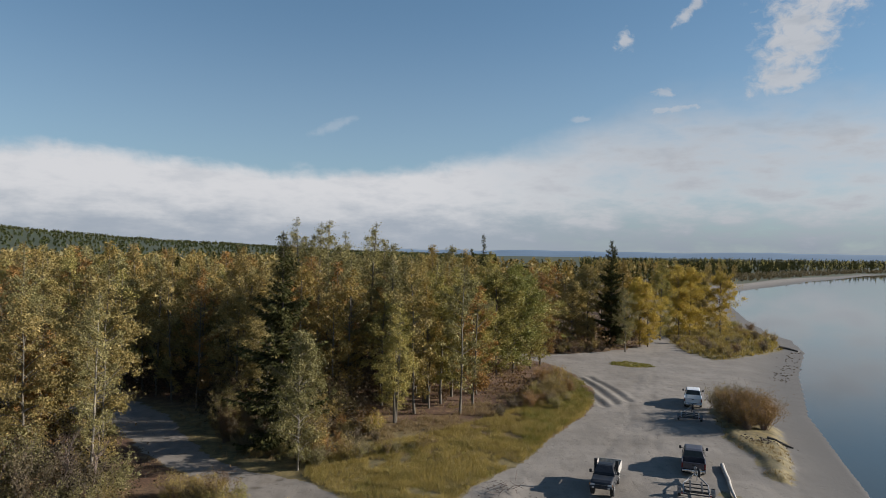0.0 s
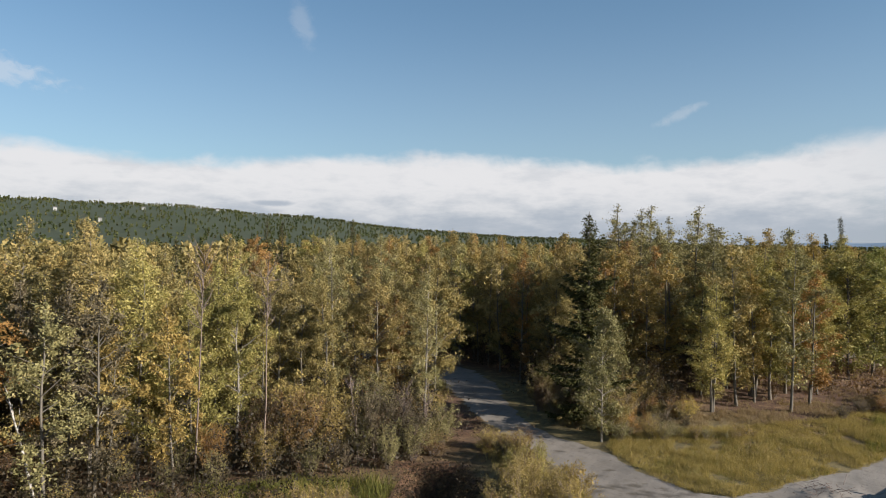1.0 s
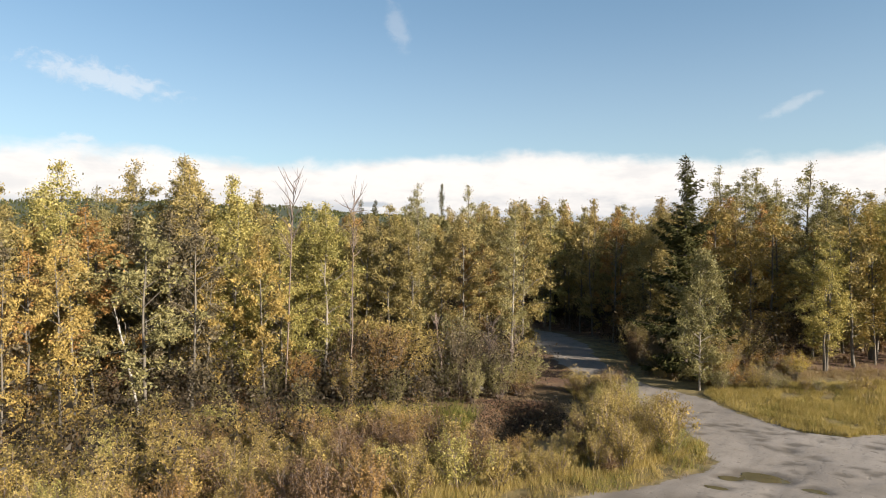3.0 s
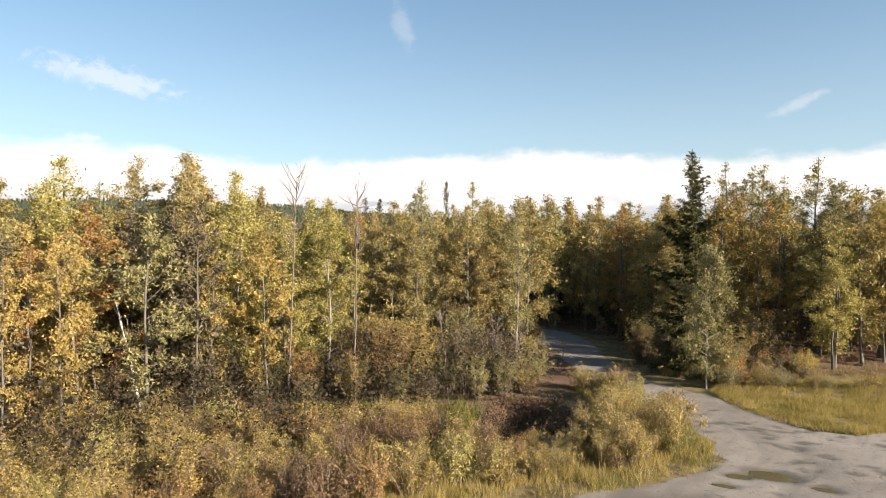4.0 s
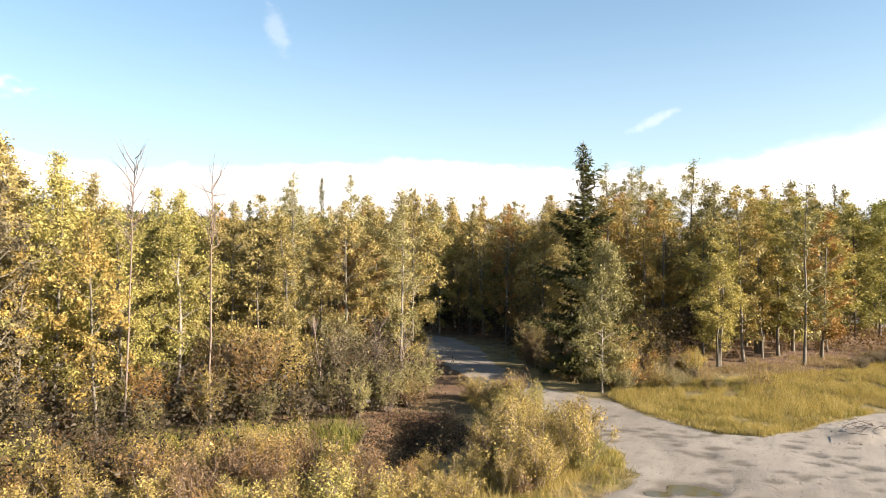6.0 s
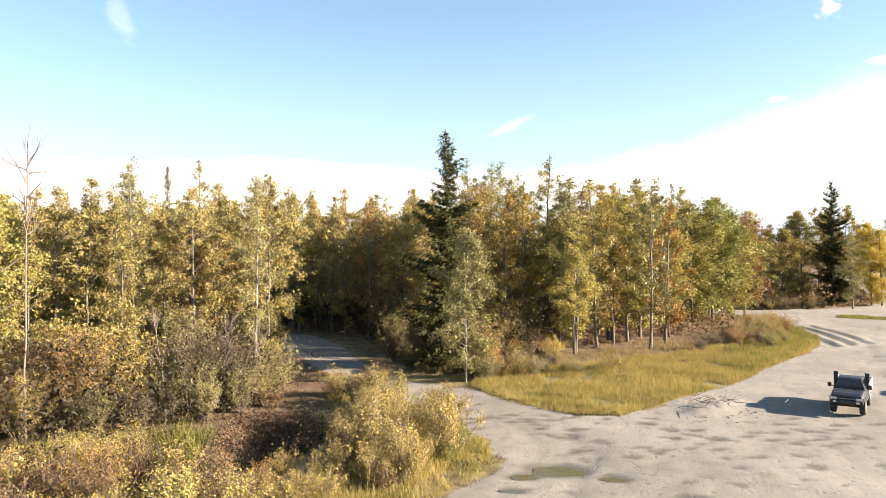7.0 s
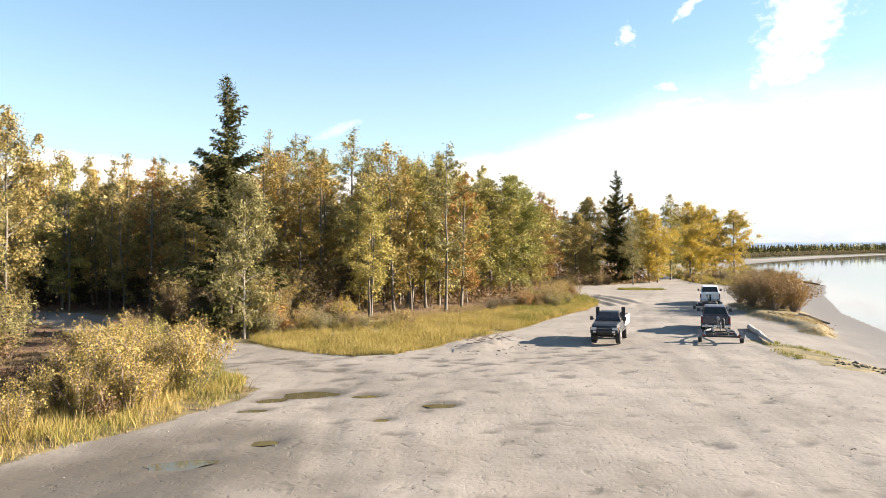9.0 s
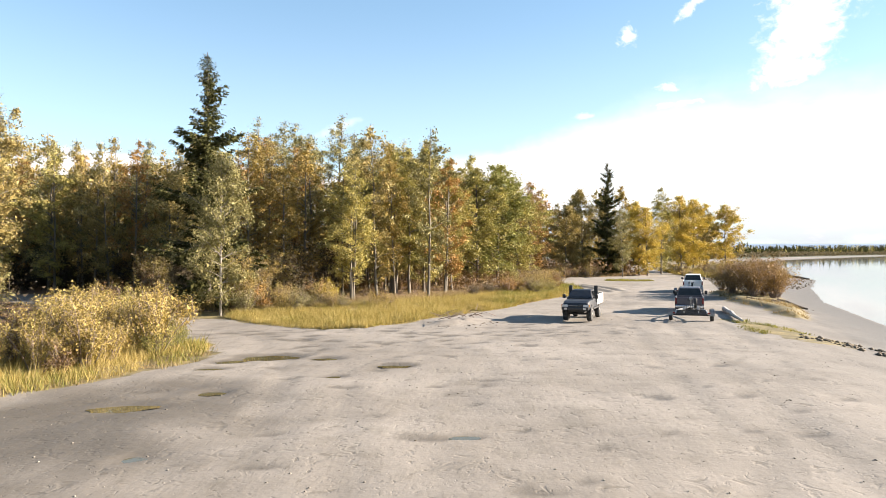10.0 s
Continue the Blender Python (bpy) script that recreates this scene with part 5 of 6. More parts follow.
PLATE = mottled("plate_white", (0.55, 0.55, 0.52), (0.7, 0.7, 0.66), 8, 0.4, 0.0, 0.0)


def ring(w, z0, z1, r, taper=0.0):
    """A rounded rectangle across the vehicle: half width w, from z0 up to z1; taper narrows its top."""
    pts = []
    for cx, cz, a0 in ((1, 1, 0), (-1, 1, 90), (-1, -1, 180), (1, -1, 270)):
        for a in (0, 45, 90):
            w_here = w - (taper if cz > 0 else 0)
            x = cx * (w_here - r) + r * math.cos(radians(a0 + a))
            z = (z1 - r if cz > 0 else z0 + r) + r * math.sin(radians(a0 + a))
            pts.append((x, z))
    return pts


def loft(bm, sections):
    """Skin rings (y, points) into a closed body."""
    loops = [[bm.verts.new((x, y, z)) for x, z in pts] for y, pts in sections]
    n = len(loops[0])
    for a, b in zip(loops[:-1], loops[1:]):
        for k in range(n):
            bm.faces.new((a[k], a[(k + 1) % n], b[(k + 1) % n], b[k]))
    bm.faces.new(loops[0][::-1])
    bm.faces.new(loops[-1])
    bmesh.ops.recalc_face_normals(bm, faces=bm.faces)
    return bm


def block(bm, x, y, z, sx, sy, sz, soft=0.02, turn=None):
    """A bevelled box about a middle."""
    made = bmesh.ops.create_cube(bm, size=1.0)["verts"]
    m = Matrix.Translation((x, y, z)) @ (turn if turn is not None else Matrix()) @ Matrix.Diagonal((sx, sy, sz, 1))
    bmesh.ops.transform(bm, matrix=m, verts=made)
    edges = list({e for v in made for e in v.link_edges})
    if soft:
        bmesh.ops.bevel(bm, geom=edges, offset=min(soft, 0.3 * min(sx, sy, sz)), segments=2, affect="EDGES", profile=0.5)
    return bm


def rod(bm, a, b, radius, sides=8, end=None):
    a, b = Vector(a), Vector(b)
    made = bmesh.ops.create_cone(bm, cap_ends=True, segments=sides, radius1=radius, radius2=radius if end is None else end, depth=(b - a).length)["verts"]
    bmesh.ops.transform(bm, matrix=Matrix.Translation((a + b) / 2) @ (b - a).to_track_quat("Z", "Y").to_matrix().to_4x4(), verts=made)
    return bm


def slab(bm, corners, thick=0.02):
    """A pane or panel through four corners, with thickness."""
    vs = [Vector(c) for c in corners]
    n = (vs[1] - vs[0]).cross(vs[2] - vs[0]).normalized() * thick
    a, b = [bm.verts.new(v) for v in vs], [bm.verts.new(v + n) for v in vs]
    bm.faces.new(a[::-1])
    bm.faces.new(b)
    for k in range(4):
        bm.faces.new((a[k], a[(k + 1) % 4], b[(k + 1) % 4], b[k]))
    bmesh.ops.recalc_face_normals(bm, faces=bm.faces)
    return bm


def lathe(bm, profile, x, y, z, sides=22):
    """Turn a profile (along the axle, radius) about an axle that runs along x."""
    loops = []
    for ax, rad in profile:
        loops.append([bm.verts.new((x + ax, y + rad * math.cos(2 * math.pi * k / sides), z + rad * math.sin(2 * math.pi * k / sides))) for k in range(sides)])
    for a, b in zip(loops[:-1], loops[1:]):
        for k in range(sides):
            bm.faces.new((a[k], a[(k + 1) % sides], b[(k + 1) % sides], b[k]))
    bm.faces.new(loops[0][::-1])
    bm.faces.new(loops[-1])
    bmesh.ops.recalc_face_normals(bm, faces=bm.faces)
    return bm


def wheel(parent, x, y, radius, width, side, rim_mat):
    t = lathe(bmesh.new(), [(-width / 2, radius * 0.60), (-width / 2, radius * 0.9), (-width * 0.36, radius), (width * 0.36, radius), (width / 2, radius * 0.9), (width / 2, radius * 0.60)], x, y, radius)
    tyre_part = part("wheel", t, RUBBER, parent, "black rubber wheel", True)
    o = side * width / 2
    rim = lathe(bmesh.new(), [(o - side * 0.05, radius * 0.60), (o + side * 0.006, radius * 0.60), (o - side * 0.02, radius * 0.50), (o - side * 0.05, radius * 0.22), (o + side * 0.01, radius * 0.16), (o + side * 0.01, radius * 0.02)], x, y, radius, 16)
    part("rim", rim, rim_mat, tyre_part, "metal wheel rim", True)


def pickup(name, body, L=5.8, W=1.98, base=3.65, tyre=0.40, tyre_w=0.27, sill=0.52, belt=1.16, roof=1.90, hood=1.08, bed=True, rim_mat=None, bumper=None, cab_len=2.35):
    """A crew-cab pickup that looks along +y, on the ground about its middle."""
    top = new(name)
    hw, f, r = W / 2, L / 2, -L / 2
    axle_f, axle_r = base / 2 + 0.05, -base / 2 + 0.05
    cab_f = f - 1.45
    cab_r = cab_f - cab_len - 0.35
    rim_mat, bumper = rim_mat or CHROME, bumper or CHROME
    front = loft(bmesh.new(), [(cab_r, ring(hw, sill, belt, 0.09, 0.05)), (cab_f - 0.2, ring(hw, sill, belt, 0.09, 0.05)), (cab_f + 0.25, ring(hw, sill, hood + 0.06, 0.10, 0.06)), (f - 0.35, ring(hw * 0.985, sill, hood, 0.12, 0.06)), (f - 0.06, ring(hw * 0.95, sill + 0.05, hood - 0.10, 0.12, 0.05)), (f, ring(hw * 0.90, sill + 0.12, hood - 0.20, 0.10, 0.04))])
    part("body", front, body, top, smooth=False)
    g = ring(hw - 0.07, belt - 0.02, roof, 0.10, 0.17)
    cab = loft(bmesh.new(), [(cab_r + 0.02, ring(hw - 0.08, belt - 0.02, belt + 0.06, 0.03, 0.01)), (cab_r + 0.16, ring(hw - 0.08, belt - 0.02, roof - 0.06, 0.09, 0.16)), (cab_r + 0.5, g), (cab_f - 0.85, g), (cab_f - 0.62, ring(hw - 0.07, belt - 0.02, roof - 0.05, 0.10, 0.17)), (cab_f + 0.10, ring(hw - 0.07, belt - 0.02, belt + 0.05, 0.03, 0.01))])
    part("cab", cab, body, top)
    low, up = belt + 0.07, roof - 0.10
    wx_low, wx_up = hw - 0.17, hw - 0.29
    part("windshield", slab(bmesh.new(), [(-wx_low, cab_f + 0.085, low), (wx_low, cab_f + 0.085, low), (wx_up, cab_f - 0.595, up), (-wx_up, cab_f - 0.595, up)], 0.02), GLASS, top, "dark tinted windshield")
    part("rear_window", slab(bmesh.new(), [(wx_low, cab_r + 0.02, low), (-wx_low, cab_r + 0.02, low), (-wx_up, cab_r + 0.125, up), (wx_up, cab_r + 0.125, up)], 0.02), GLASS, top, "dark tinted rear window")
    for s in (-1, 1):
        span = cab_f - 0.32 - (cab_r + 0.30)
        for a, b in ((cab_r + 0.30, cab_r + 0.30 + span * 0.46), (cab_r + 0.30 + span * 0.52, cab_f - 0.32)):
            shift = 0.30 if b > cab_f - 0.5 else 0.0
            x0, x1 = s * (hw - 0.078), s * (hw - 0.208)
            cs = [(x0, a, low), (x0, b, low), (x1, b - shift, up), (x1, a + 0.06, up)]
            part("side_window", slab(bmesh.new(), cs if s > 0 else cs[::-1], 0.015), GLASS, top)
        part("wing_mirror", rod(block(bmesh.new(), s * (hw + 0.16), cab_f - 0.18, belt + 0.16, 0.20, 0.12, 0.26, 0.04), (s * (hw - 0.06), cab_f - 0.18, belt + 0.08), (s * (hw + 0.12), cab_f - 0.18, belt + 0.14), 0.025), PLASTIC, top, "black wing mirror")
        part("door_handle", block(bmesh.new(), s * (hw + 0.012), cab_f - 1.0, belt - 0.14, 0.03, 0.16, 0.035, 0.01), PLASTIC, top)
        part("side_sill", block(bmesh.new(), s * (hw - 0.03), (cab_f + cab_r) / 2, sill - 0.03, 0.12, cab_f - cab_r, 0.10, 0.03), PLASTIC, top)
        part("headlight", block(bmesh.new(), s * (hw * 0.74), f - 0.03, hood - 0.30, 0.36, 0.12, 0.19, 0.03), LAMP_CLEAR, top, "clear rectangular headlight")
        for y in (axle_f, axle_r):
            wheel(top, s * (hw - tyre_w / 2 + 0.01), y, tyre, tyre_w, s, rim_mat)
            if bed or y > 0:
                # flat black half disc on the body stands in for the wheel well's shade
                arch = bmesh.new()
                rr = tyre + 0.09
                pts = [(s * (hw + 0.004), y + rr * math.cos(a), tyre + 0.02 + rr * math.sin(a)) for a in [math.pi * k / 12 for k in range(13)]]
                fan = [arch.verts.new(p) for p in pts] + [arch.verts.new((p[0] - s * 0.06, p[1], p[2])) for p in pts]
                arch.faces.new(fan[:13] if s > 0 else fan[:13][::-1])
                for k in range(12):
                    arch.faces.new((fan[k], fan[k + 1], fan[14 + k], fan[13 + k]))
                bmesh.ops.recalc_face_normals(arch, faces=arch.faces)
                part("wheel_arch_shade", arch, PLASTIC, top, "flat black plate for the shaded wheel arch")
    part("grille", block(bmesh.new(), 0, f - 0.01, hood - 0.33, W * 0.5, 0.10, 0.24, 0.03), PLASTIC, top, "black grille")
    for z in (-0.27, -0.39):
        part("grille_bar", block(bmesh.new(), 0, f + 0.045, hood + z, W * 0.48, 0.03, 0.035, 0.01), CHROME if bed else DULL_RIM, top)
    part("front_bumper", block(bmesh.new(), 0, f + 0.05, sill + 0.06, W * 0.96, 0.22, 0.20, 0.05), bumper, top)
    part("underbody", block(bmesh.new(), 0, 0, sill - 0.10, W * 0.55, L * 0.86, 0.20, 0.04), PLASTIC, top, "dark frame and underbody")
    for y in (axle_f, axle_r):
        part("axle", rod(bmesh.new(), (-hw + 0.2, y, tyre), (hw - 0.2, y, tyre), 0.07), PLASTIC, top)
    if bed:
        for s in (-1, 1):
            side_wall = block(bmesh.new(), s * (hw - 0.05), (cab_r + r) / 2 + 0.0, (sill + belt) / 2 + 0.02, 0.11, cab_r - r - 0.01, belt - sill + 0.04, 0.04)
            part("bed_side", side_wall, body, top)
            part("tail_light", block(bmesh.new(), s * (hw - 0.07), r - 0.005, belt - 0.24, 0.13, 0.07, 0.40, 0.02), LAMP_RED, top, "red tail light")
        part("bed_floor", block(bmesh.new(), 0, (cab_r + r) / 2, sill + 0.18, W - 0.22, cab_r - r - 0.06, 0.08, 0.01), PLASTIC, top)
        gate = part("tailgate", block(bmesh.new(), 0, r + 0.03, (sill + belt) / 2 + 0.08, W - 0.28, 0.09, belt - sill - 0.12, 0.03), body, top)
        part("gate_handle", block(bmesh.new(), 0, r - 0.02, belt - 0.16, 0.26, 0.03, 0.09, 0.01), PLASTIC, gate)
        part("bumper", block(bmesh.new(), 0, r - 0.08, sill + 0.02, W * 0.96, 0.22, 0.18, 0.04), bumper, top, "rear bumper")
        part("number_plate", block(bmesh.new(), 0.0, r - 0.20, sill + 0.03, 0.30, 0.02, 0.13, 0.005), PLATE, top, "blank number plate")
    return top


def set_down(thing, x, y, heading):
    """Place a vehicle on the ground, looking along a compass heading."""
    thing.matrix_basis = pose(x, y, float(ground_height(x, y)) + 0.005, 0, 0, -heading)
    return thing


AIM = 19.0
grey = pickup("pickup_truck", PAINT_GREY, L=5.7, W=1.90, base=3.5, tyre=0.40, tyre_w=0.27, sill=0.52, belt=1.16, roof=1.80, hood=1.08)
a = radians(AIM)
set_down(grey, 15.5 + math.sin(a) * 2.45, 50.3 + math.cos(a) * 2.45, AIM)
tagged(grey, "graphite grey crew-cab pickup with a boat trailer hitched behind", "pickup truck", "parked trucks")
white_truck = pickup("pickup_truck", PAINT_WHITE, L=5.9, W=2.02, base=3.7, tyre=0.43, roof=1.95, belt=1.25, hood=1.14)
set_down(white_truck, 22.9 + math.sin(a) * 2.5, 71.9 + math.cos(a) * 2.5, AIM)
tagged(white_truck, "white crew-cab pickup parked by the willow bush", "pickup truck", "parked trucks")
dark = pickup("pickup_truck", PAINT_NAVY, L=4.9, W=1.76, base=3.05, tyre=0.47, tyre_w=0.30, sill=0.78, belt=1.34, roof=1.92, hood=1.29, bed=False, rim_mat=DULL_RIM, bumper=PLASTIC, cab_len=1.45)
# its home-made flat bed with boards and tall corner posts
rear, mid = -2.5, -0.05
part("flat_bed", block(bmesh.new(), 0, (rear + mid) / 2 - 0.1, 0.98, 1.86, mid - rear, 0.10, 0.02), PLYWOOD, dark, "grey wooden flat bed")
for s in (-1, 1):
    part("side_board", block(bmesh.new(), s * 0.91, (rear + mid) / 2 - 0.1, 1.32, 0.04, mid - rear, 0.52, 0.01), PLYWOOD, dark, "grey wooden side board")
    part("corner_post", block(bmesh.new(), s * 0.82, mid - 0.25, 1.62, 0.24, 0.10, 1.06, 0.02), PLASTIC, dark, "black upright board behind the cab")
    part("fog_lamp", block(bmesh.new(), s * 0.58, 2.60, 0.84, 0.16, 0.04, 0.12, 0.02), LAMP_CLEAR, dark)
    part("marker_lamp", block(bmesh.new(), s * 0.82, 2.44, 1.02, 0.10, 0.06, 0.16, 0.01), mottled("amber_lamp", (0.35, 0.12, 0.02), (0.5, 0.2, 0.03), 10, 0.3, 0, 0), dark)
part("rear_board", block(bmesh.new(), 0, rear - 0.1, 1.32, 1.80, 0.04, 0.52, 0.01), PLYWOOD, dark)
HEAD = 200.0
h = radians(HEAD)
set_down(dark, 8.35 - math.sin(h) * 1.3, 46.4 - math.cos(h) * 1.3, HEAD)
tagged(dark, "dark lifted pickup with a wooden flat bed and dusty paint", "pickup truck", "parked trucks")

wood_car = pickup("pickup_truck", PAINT_GREY, L=5.2, W=1.85, base=3.3, tyre=0.38, roof=1.78)
set_down(wood_car, -19.4, 102.8, 78.0)
tagged(wood_car, "dark grey pickup parked among the trees", "pickup truck", "parked trucks")


def boat_trailer(name, W=2.35, length=4.3):
    """An empty boat trailer that looks along +y; its axle is at the origin, the hitch ahead."""
    top = new(name)
    hw = W / 2
    z = 0.52
    for s in (-1, 1):
        part("side_rail", rod(bmesh.new(), (s * (hw - 0.28), -1.0, z), (s * (hw - 0.30), 1.55, z), 0.05, 6), STEEL, top)
        part("draw_bar", rod(bmesh.new(), (s * (hw - 0.30), 1.5, z), (0.0, length - 0.35, z + 0.02), 0.05, 6), STEEL, top)
        fender = bmesh.new()
        pts = [(0.46 * math.cos(radians(q)), 0.34 + 0.44 * math.sin(radians(q))) for q in range(0, 181, 20)]
        va = [fender.verts.new((s * (hw - 0.14), y, zz)) for y, zz in pts]
        vb = [fender.verts.new((s * (hw + 0.14), y, zz)) for y, zz in pts]
        for k in range(len(pts) - 1):
            fender.faces.new((va[k], va[k + 1], vb[k + 1], vb[k]))
        bmesh.ops.solidify(fender, geom=fender.faces[:], thickness=0.015)
        part("mudguard", fender, STEEL, top)
        wheel(top, s * hw, 0.0, 0.34, 0.22, s, STEEL)
        bunk = block(bmesh.new(), s * 0.42, 0.35, z + 0.20, 0.14, 2.5, 0.07, 0.02)
        part("bunk_board", bunk, PLASTIC, top, "dark carpeted bunk board")
        for y in (-0.6, 1.2):
            part("bunk_post", rod(bmesh.new(), (s * 0.42, y, z), (s * 0.42, y, z + 0.18), 0.03, 6), STEEL, top)
        part("tail_lamp", block(bmesh.new(), s * (hw - 0.2), -1.06, z + 0.04, 0.16, 0.05, 0.10, 0.01), LAMP_RED, top, "red trailer lamp")
    for y in (-0.98, -0.2, 0.6, 1.5):
        part("cross_beam", block(bmesh.new(), 0, y, z, W - 0.6, 0.09, 0.08, 0.01), PLASTIC, top)
    part("axle", rod(bmesh.new(), (-hw, 0, 0.36), (hw, 0, 0.36), 0.045, 8), PLASTIC, top)
    part("tongue", block(bmesh.new(), 0, length - 0.55, z + 0.02, 0.12, 0.95, 0.10, 0.02), STEEL, top)
    part("winch_post", rod(block(bmesh.new(), 0, length - 0.95, z + 0.62, 0.20, 0.20, 0.16, 0.03), (0, length - 0.75, z), (0, length - 0.98, z + 0.75), 0.045, 6), STEEL, top, "steel winch post")
    part("jack_wheel", rod(bmesh.new(), (0.16, length - 0.7, 0.06), (0.16, length - 0.7, 0.85), 0.04, 8), STEEL, top)
    part("spare_wheel", lathe(bmesh.new(), [(-0.09, 0.18), (-0.09, 0.29), (-0.06, 0.33), (0.06, 0.33), (0.09, 0.29), (0.09, 0.18)], 0.30, length - 1.2, z + 0.34), RUBBER, top, "black spare wheel", True)
    return top


trailer = tagged(set_down(boat_trailer("boat_trailer", 2.4, 4.6), 14.25, 46.2, AIM - 1), "empty galvanised boat trailer behind the grey pickup", "trailer", "boat trailers")
tagged(set_down(boat_trailer("boat_trailer", 2.4, 4.6), 20.75, 66.5, AIM), "empty galvanised boat trailer behind the white pickup", "trailer", "boat trailers")

# ---- driftwood, snags, clods ----


def timber(name, points, radii, mat, label, category, sides=12, rough=0.1, seed=1):
    """A weathered log or dead stem along a line."""
    r = np.random.default_rng(seed)
    line = np.array(points, float)
    s = np.linspace(0, 1, 16)
    k = np.linspace(0, 1, len(line))
    path = np.stack([np.interp(s, k, line[:, c]) for c in range(3)], 1)
    path += np.cumsum(r.normal(0, 0.012, path.shape), axis=0)
    v, f = tube(path, np.interp(s, k, radii), sides)
    v = v + r.normal(0, rough * min(radii), v.shape) * 0.4
    top = new(name, mesh_from(name, v, f, mat, smooth=True))
    tagged(top, label, category)
    ends = bmesh.new()
    for end in (0, 15):
        cap = [ends.verts.new(v[end * sides + j]) for j in range(sides)]
        ends.faces.new(cap)
    part("cut_end", ends, DEAD_WOOD, top, "pale cut end of the log")
    return top


def lie(spots, lift):
    return [(x, y, float(ground_height(x, y)) + lift) for x, y in spots]


timber("drift_log", lie([(18.5, 52.9), (18.0, 51.0), (17.5, 49.0), (16.9, 47.0), (16.4, 44.9)], 0.12), [0.15, 0.15, 0.13, 0.10, 0.05], DEAD_WOOD, "bleached drift log lying along the edge of the lot", "log")
timber("drift_log", lie([(25.4, 61.0), (26.0, 60.7), (26.6, 60.4), (27.2, 60.0)], 0.06), [0.12, 0.11, 0.1, 0.06], DARK_BARK, "dark drift log below the willow bush", "log", seed=3)
timber("drift_log", lie([(56, 124), (57.5, 123.5), (58.5, 122.0)], 0.1), [0.3, 0.25, 0.15], DARK_BARK, "dark stranded log at the tip of the point", "log", seed=4)


def snag(x, y, height, lean_to, bend, seed, label, twigs=10, thick=0.09):
    """A dead leaning tree with bare branches."""
    r = np.random.default_rng(seed)
    z = float(ground_height(x, y))
    s = np.linspace(0, 1, 9)
    path = np.stack([x + lean_to[0] * s ** bend, y + lean_to[1] * s ** bend, z - 0.1 + height * s], 1) + np.cumsum(r.normal(0, 0.03, (9, 3)), axis=0)
    top = new("dead_tree")
    bark = TWIG if height > 10 or twigs > 12 else DEAD_WOOD
    child("trunk", mesh_from("dead_trunk", *tube(path, thick * (1 - s) ** 0.7 + 0.012, 6), bark, smooth=True), top)
    for k in range(twigs):
        q = r.uniform(0.66 if height > 10 else 0.45, 1.0)
        a = np.array([np.interp(q, s, path[:, c]) for c in range(3)])
        way = r.normal(0, 0.75, 3) + [0, 0, 1.5]
        way = way / np.linalg.norm(way) * (r.uniform(0.6, 1.9) if height > 10 else r.uniform(0.5, 1.5))
        p = np.stack([a, a + way * 0.5 + r.normal(0, 0.06, 3), a + way + [0, 0, 0.12]])
        w, f = tube(p, [0.03, 0.02, 0.007], 4)
        extra = [tube(np.stack([p[1], p[1] + r.normal(0, 0.3, 3) + [0, 0, 0.3]]), [0.012, 0.005], 3), tube(np.stack([p[1], p[2] + r.normal(0, 0.2, 3)]), [0.012, 0.005], 3)]
        child("branch", mesh_from("dead_branch", *gather([(w, f), *extra]), bark), top)
    return tagged(top, label, "dead tree", "dead trees of the wood's edge")


snag(-33.0, 20.9, 7.4, (-2.3, -0.6), 1.2, 1, "leaning bleached dead birch in the brush", 6)
snag(-30.6, 28.8, 14.0, (0.5, 0.3), 1.0, 2, "bare dead birch with forked twigs above the crowns", 26, 0.05)
snag(-27.4, 31.4, 13.0, (-0.4, 0.5), 1.0, 3, "bare dead birch with forked twigs above the crowns", 22, 0.045)
snag(-34.2, 18.6, 2.0, (-4.4, -1.4), 0.7, 4, "fallen bleached branch over the brush", 5, 0.06)
snag(-33.0, 17.4, 1.2, (-3.6, 0.6), 0.8, 5, "fallen bleached branch over the brush", 4, 0.05)
snag(-23.2, 38.8, 4.6, (0.7, 0.4), 1.0, 6, "grey bare sapling among the willows", 16, 0.05)
snag(-24.8, 37.2, 5.0, (-0.6, 0.2), 1.0, 7, "grey bare sapling among the willows", 16, 0.05)
snag(-22.2, 40.8, 4.0, (0.3, 0.6), 1.0, 8, "grey bare sapling among the willows", 14, 0.05)

CLOD = mottled("dark_clods", (0.06, 0.048, 0.033), (0.17, 0.135, 0.095), 5, 0.95)
PEBBLE = mottled("pebbles", (0.12, 0.105, 0.085), (0.32, 0.29, 0.24), 3, 0.9)


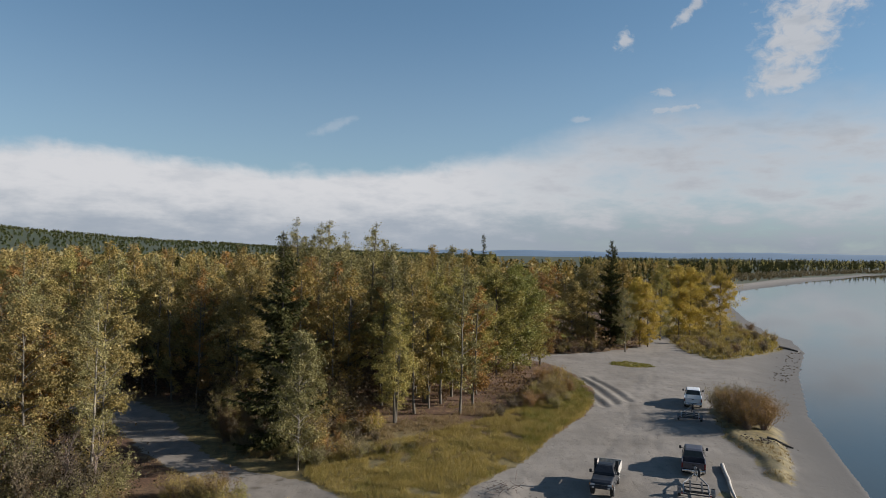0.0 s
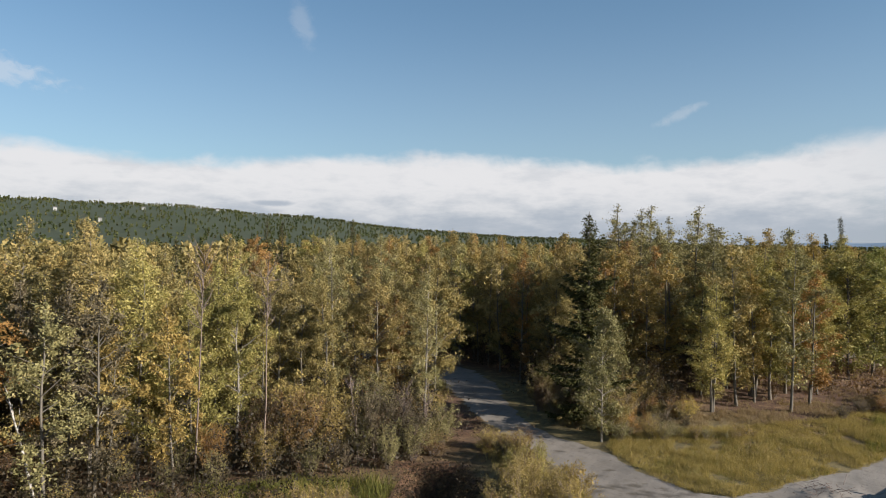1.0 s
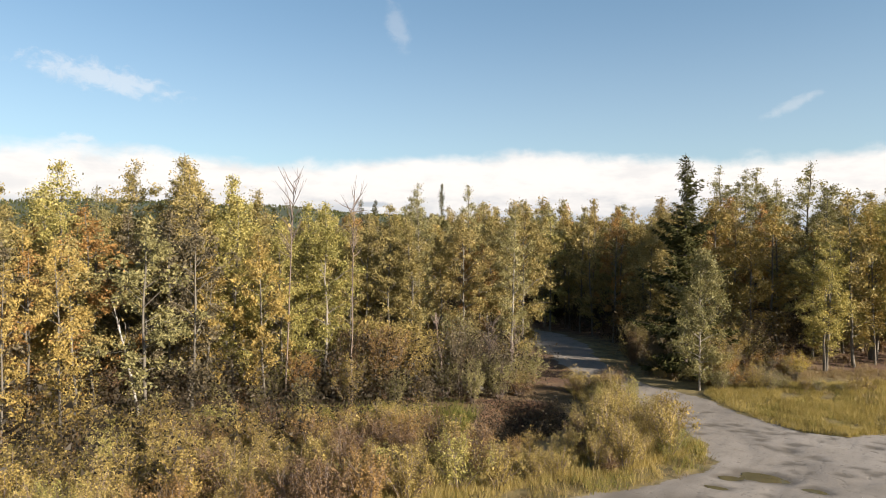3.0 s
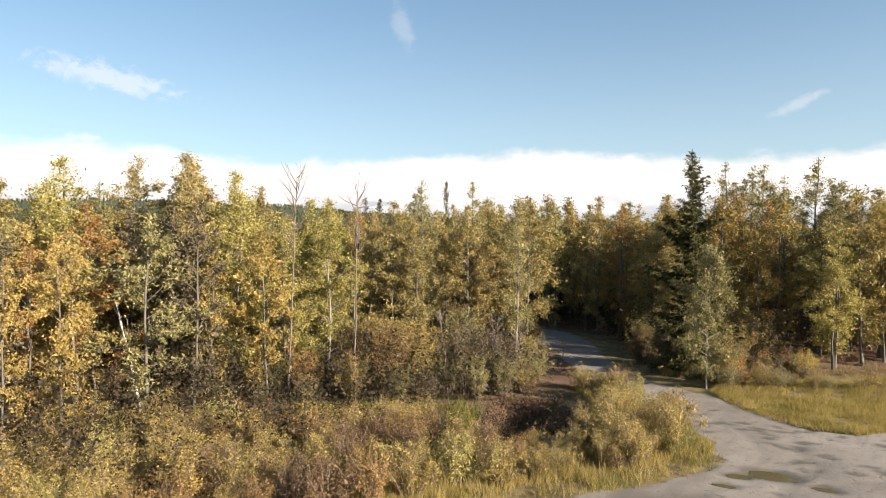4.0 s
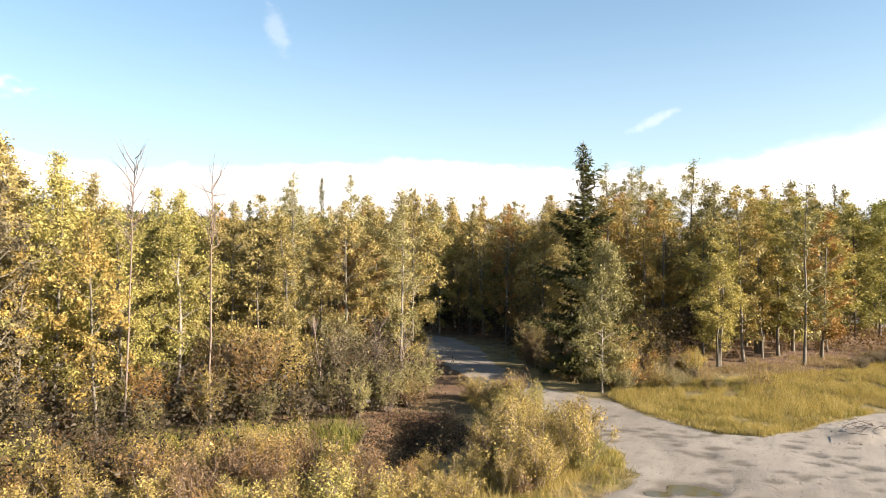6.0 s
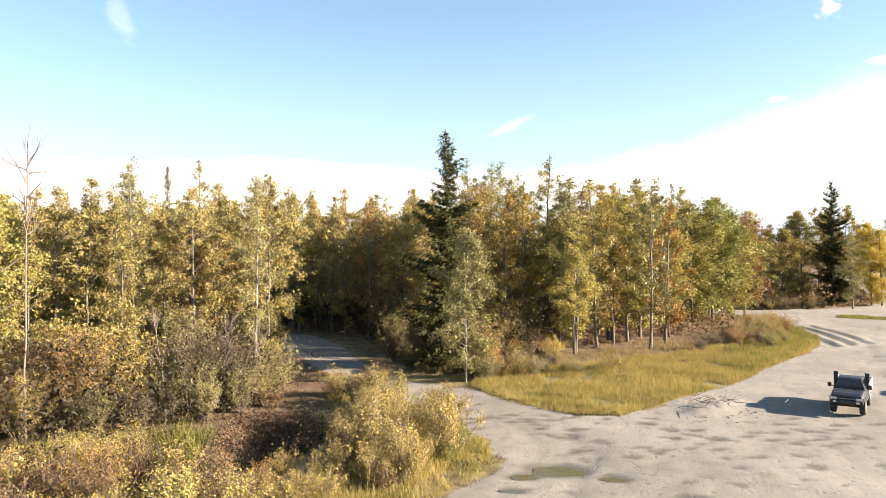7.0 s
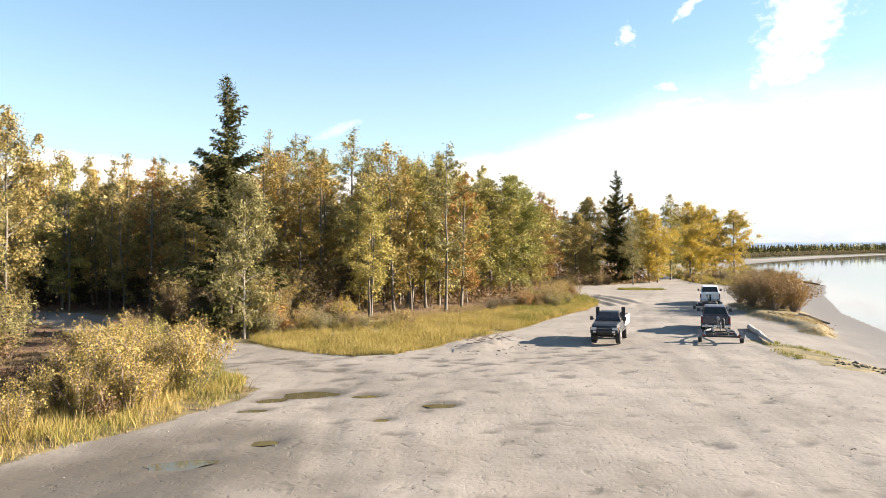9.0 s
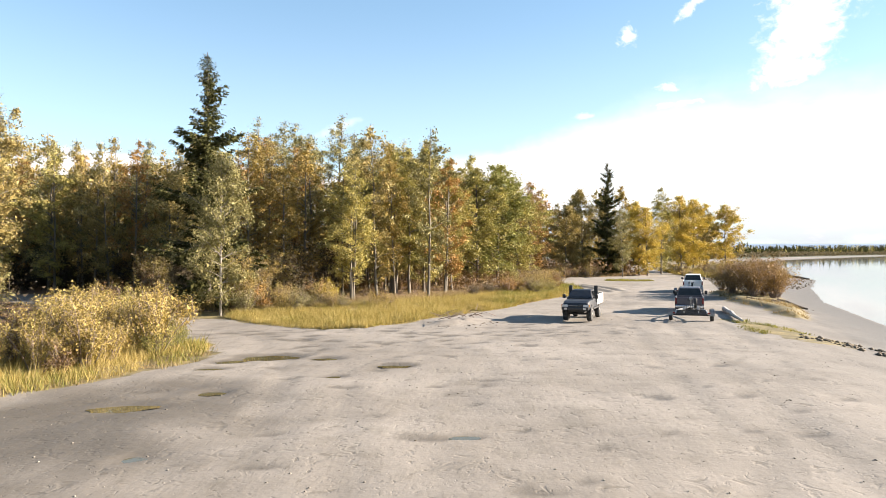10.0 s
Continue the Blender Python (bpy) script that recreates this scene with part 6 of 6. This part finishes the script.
def clods(name, label, spots, low, high, mat, seed):
    """Small uneven lumps on the ground, joined."""
    r = np.random.default_rng(seed)
    base = np.array([(1, 0, 0), (-1, 0, 0), (0, 1, 0), (0, -1, 0), (0, 0, 1), (0, 0, -1)], float)
    tri = np.array([(0, 2, 4), (2, 1, 4), (1, 3, 4), (3, 0, 4), (2, 0, 5), (1, 2, 5), (3, 1, 5), (0, 3, 5)])
    p = np.array(spots)
    n = len(p)
    z = ground_height(p[:, 0], p[:, 1])
    s = r.uniform(low, high, n)[:, None, None]
    v = base[None] * r.uniform(0.6, 1.3, (n, 6, 1)) * s * np.array([1.2, 1.0, 0.6])
    a = r.uniform(0, 2 * np.pi, n)
    c, q = np.cos(a)[:, None], np.sin(a)[:, None]
    v = np.stack([v[..., 0] * c - v[..., 1] * q, v[..., 0] * q + v[..., 1] * c, v[..., 2]], -1)
    v += np.stack([p[:, 0], p[:, 1], z + 0.15 * s[:, 0, 0]], -1)[:, None]
    f = tri[None] + 6 * np.arange(n)[:, None, None]
    tagged(new(name, mesh_from(name, v.reshape(-1, 3), f.reshape(-1, 3), mat)), label, "stones", kind="stuff")


rc = np.random.default_rng(33)
clods("lot_pebbles", "scattered pebbles on the gravel lot", [(rc.uniform(-8, 17), 14 + 50 * rc.random() ** 1.6) for _ in range(900)], 0.008, 0.028, PEBBLE, 1)
clods("bank_clods", "dark clods of earth along the crumbling bank", [(17.6 + rc.normal(0, 0.5) + 2.6 * u, 40.5 - 6.0 * u + rc.normal(0, 0.35)) for u in rc.random(150)] + [(24.5 + rc.normal(0, 1.0), 60.0 + rc.normal(0, 0.5)) for _ in range(90)], 0.02, 0.15, CLOD, 2)
clods("shore_clods", "dark lumps of earth at the water's edge", [(41 + 17 * u + rc.normal(0, 0.7), 92 + 30 * u + rc.normal(0, 0.7)) for u in rc.random(110)], 0.05, 0.2, CLOD, 3)
clods("mound_clods", "torn clods on the low mound by the meadow", [(2.2 + rc.normal(0, 1.0), 45.6 + rc.normal(0, 1.2)) for _ in range(70)], 0.02, 0.07, CLOD, 4)
twigs = []
for _ in range(34):
    x, y = 2.0 + rc.normal(0, 0.8), 46.4 + rc.normal(0, 0.9)
    z = float(ground_height(x, y)) + 0.28
    d = rc.normal(0, 0.5, 3) * [1, 1, 0.35]
    twigs.append(tube(np.array([(x, y, z), (x + d[0], y + d[1], z + 0.15 + abs(d[2]))]), [0.018, 0.008], 4))
v, f = gather(twigs)
tagged(new("twig_litter", mesh_from("twig_litter", v, f, TWIG)), "dry broken twigs on the low mound", "twigs", kind="stuff")


# far houses on the hillside
WALL_PALE = mottled("pale_siding", (0.27, 0.27, 0.26), (0.38, 0.37, 0.35), 0.4, 0.7)
ROOF_DARK = mottled("dark_roofing", (0.07, 0.065, 0.06), (0.12, 0.11, 0.10), 0.5, 0.8)


def far_house(azimuth, distance, size, label):
    x, y = distance * math.sin(radians(azimuth)), distance * math.cos(radians(azimuth))
    z = float(ground_height(x, y))
    top = new("house")
    wx, wy, hh = size, size * 0.7, size * 0.42
    part("wall", block(bmesh.new(), 0, 0, hh / 2, wx, wy, hh, 0.1), WALL_PALE, top)
    roof = bmesh.new()
    pts = [(-wx * 0.54, -wy * 0.58, hh), (wx * 0.54, -wy * 0.58, hh), (wx * 0.54, wy * 0.58, hh), (-wx * 0.54, wy * 0.58, hh), (-wx * 0.54, 0, hh * 1.7), (wx * 0.54, 0, hh * 1.7)]
    vs = [roof.verts.new(p) for p in pts]
    for face in ((0, 1, 5, 4), (2, 3, 4, 5), (0, 4, 3), (1, 2, 5), (3, 2, 1, 0)):
        roof.faces.new([vs[k] for k in face])
    part("roof", roof, ROOF_DARK, top)
    for k in (-0.28, 0.05, 0.3):
        part("window", block(bmesh.new(), wx * k, -wy * 0.5, hh * 0.55, wx * 0.14, 0.2, hh * 0.36, 0.0), GLASS, top)
    top.matrix_basis = pose(x, y, z + 3.0, 0, 0, -azimuth)
    part("plinth", block(bmesh.new(), 0, 0, -2.0, wx, wy, 4.0, 0.0), WALL_PALE, top)
    return tagged(top, label, "house", "houses on the hillside")


for az, d, size in [(-54.5, 1900, 9), (-60.5, 1750, 8), (-49.0, 2150, 9), (-46.2, 2200, 8), (-57.5, 1500, 7), (-37.2, 2300, 9)]:
    far_house(az, d, size, "pale house among the trees of the hillside")

# from plan units to metres; the vehicles are drawn in metres already
for ob in list(scene.objects):
    if ob.parent is None and ob.type in ("MESH", "EMPTY"):
        m = ob.matrix_basis.copy()
        if ob.name.startswith(("pickup_truck", "boat_trailer")):
            m.translation = m.translation * UNIT
            ob.matrix_basis = m
        else:
            ob.matrix_basis = Matrix.Scale(UNIT, 4) @ m
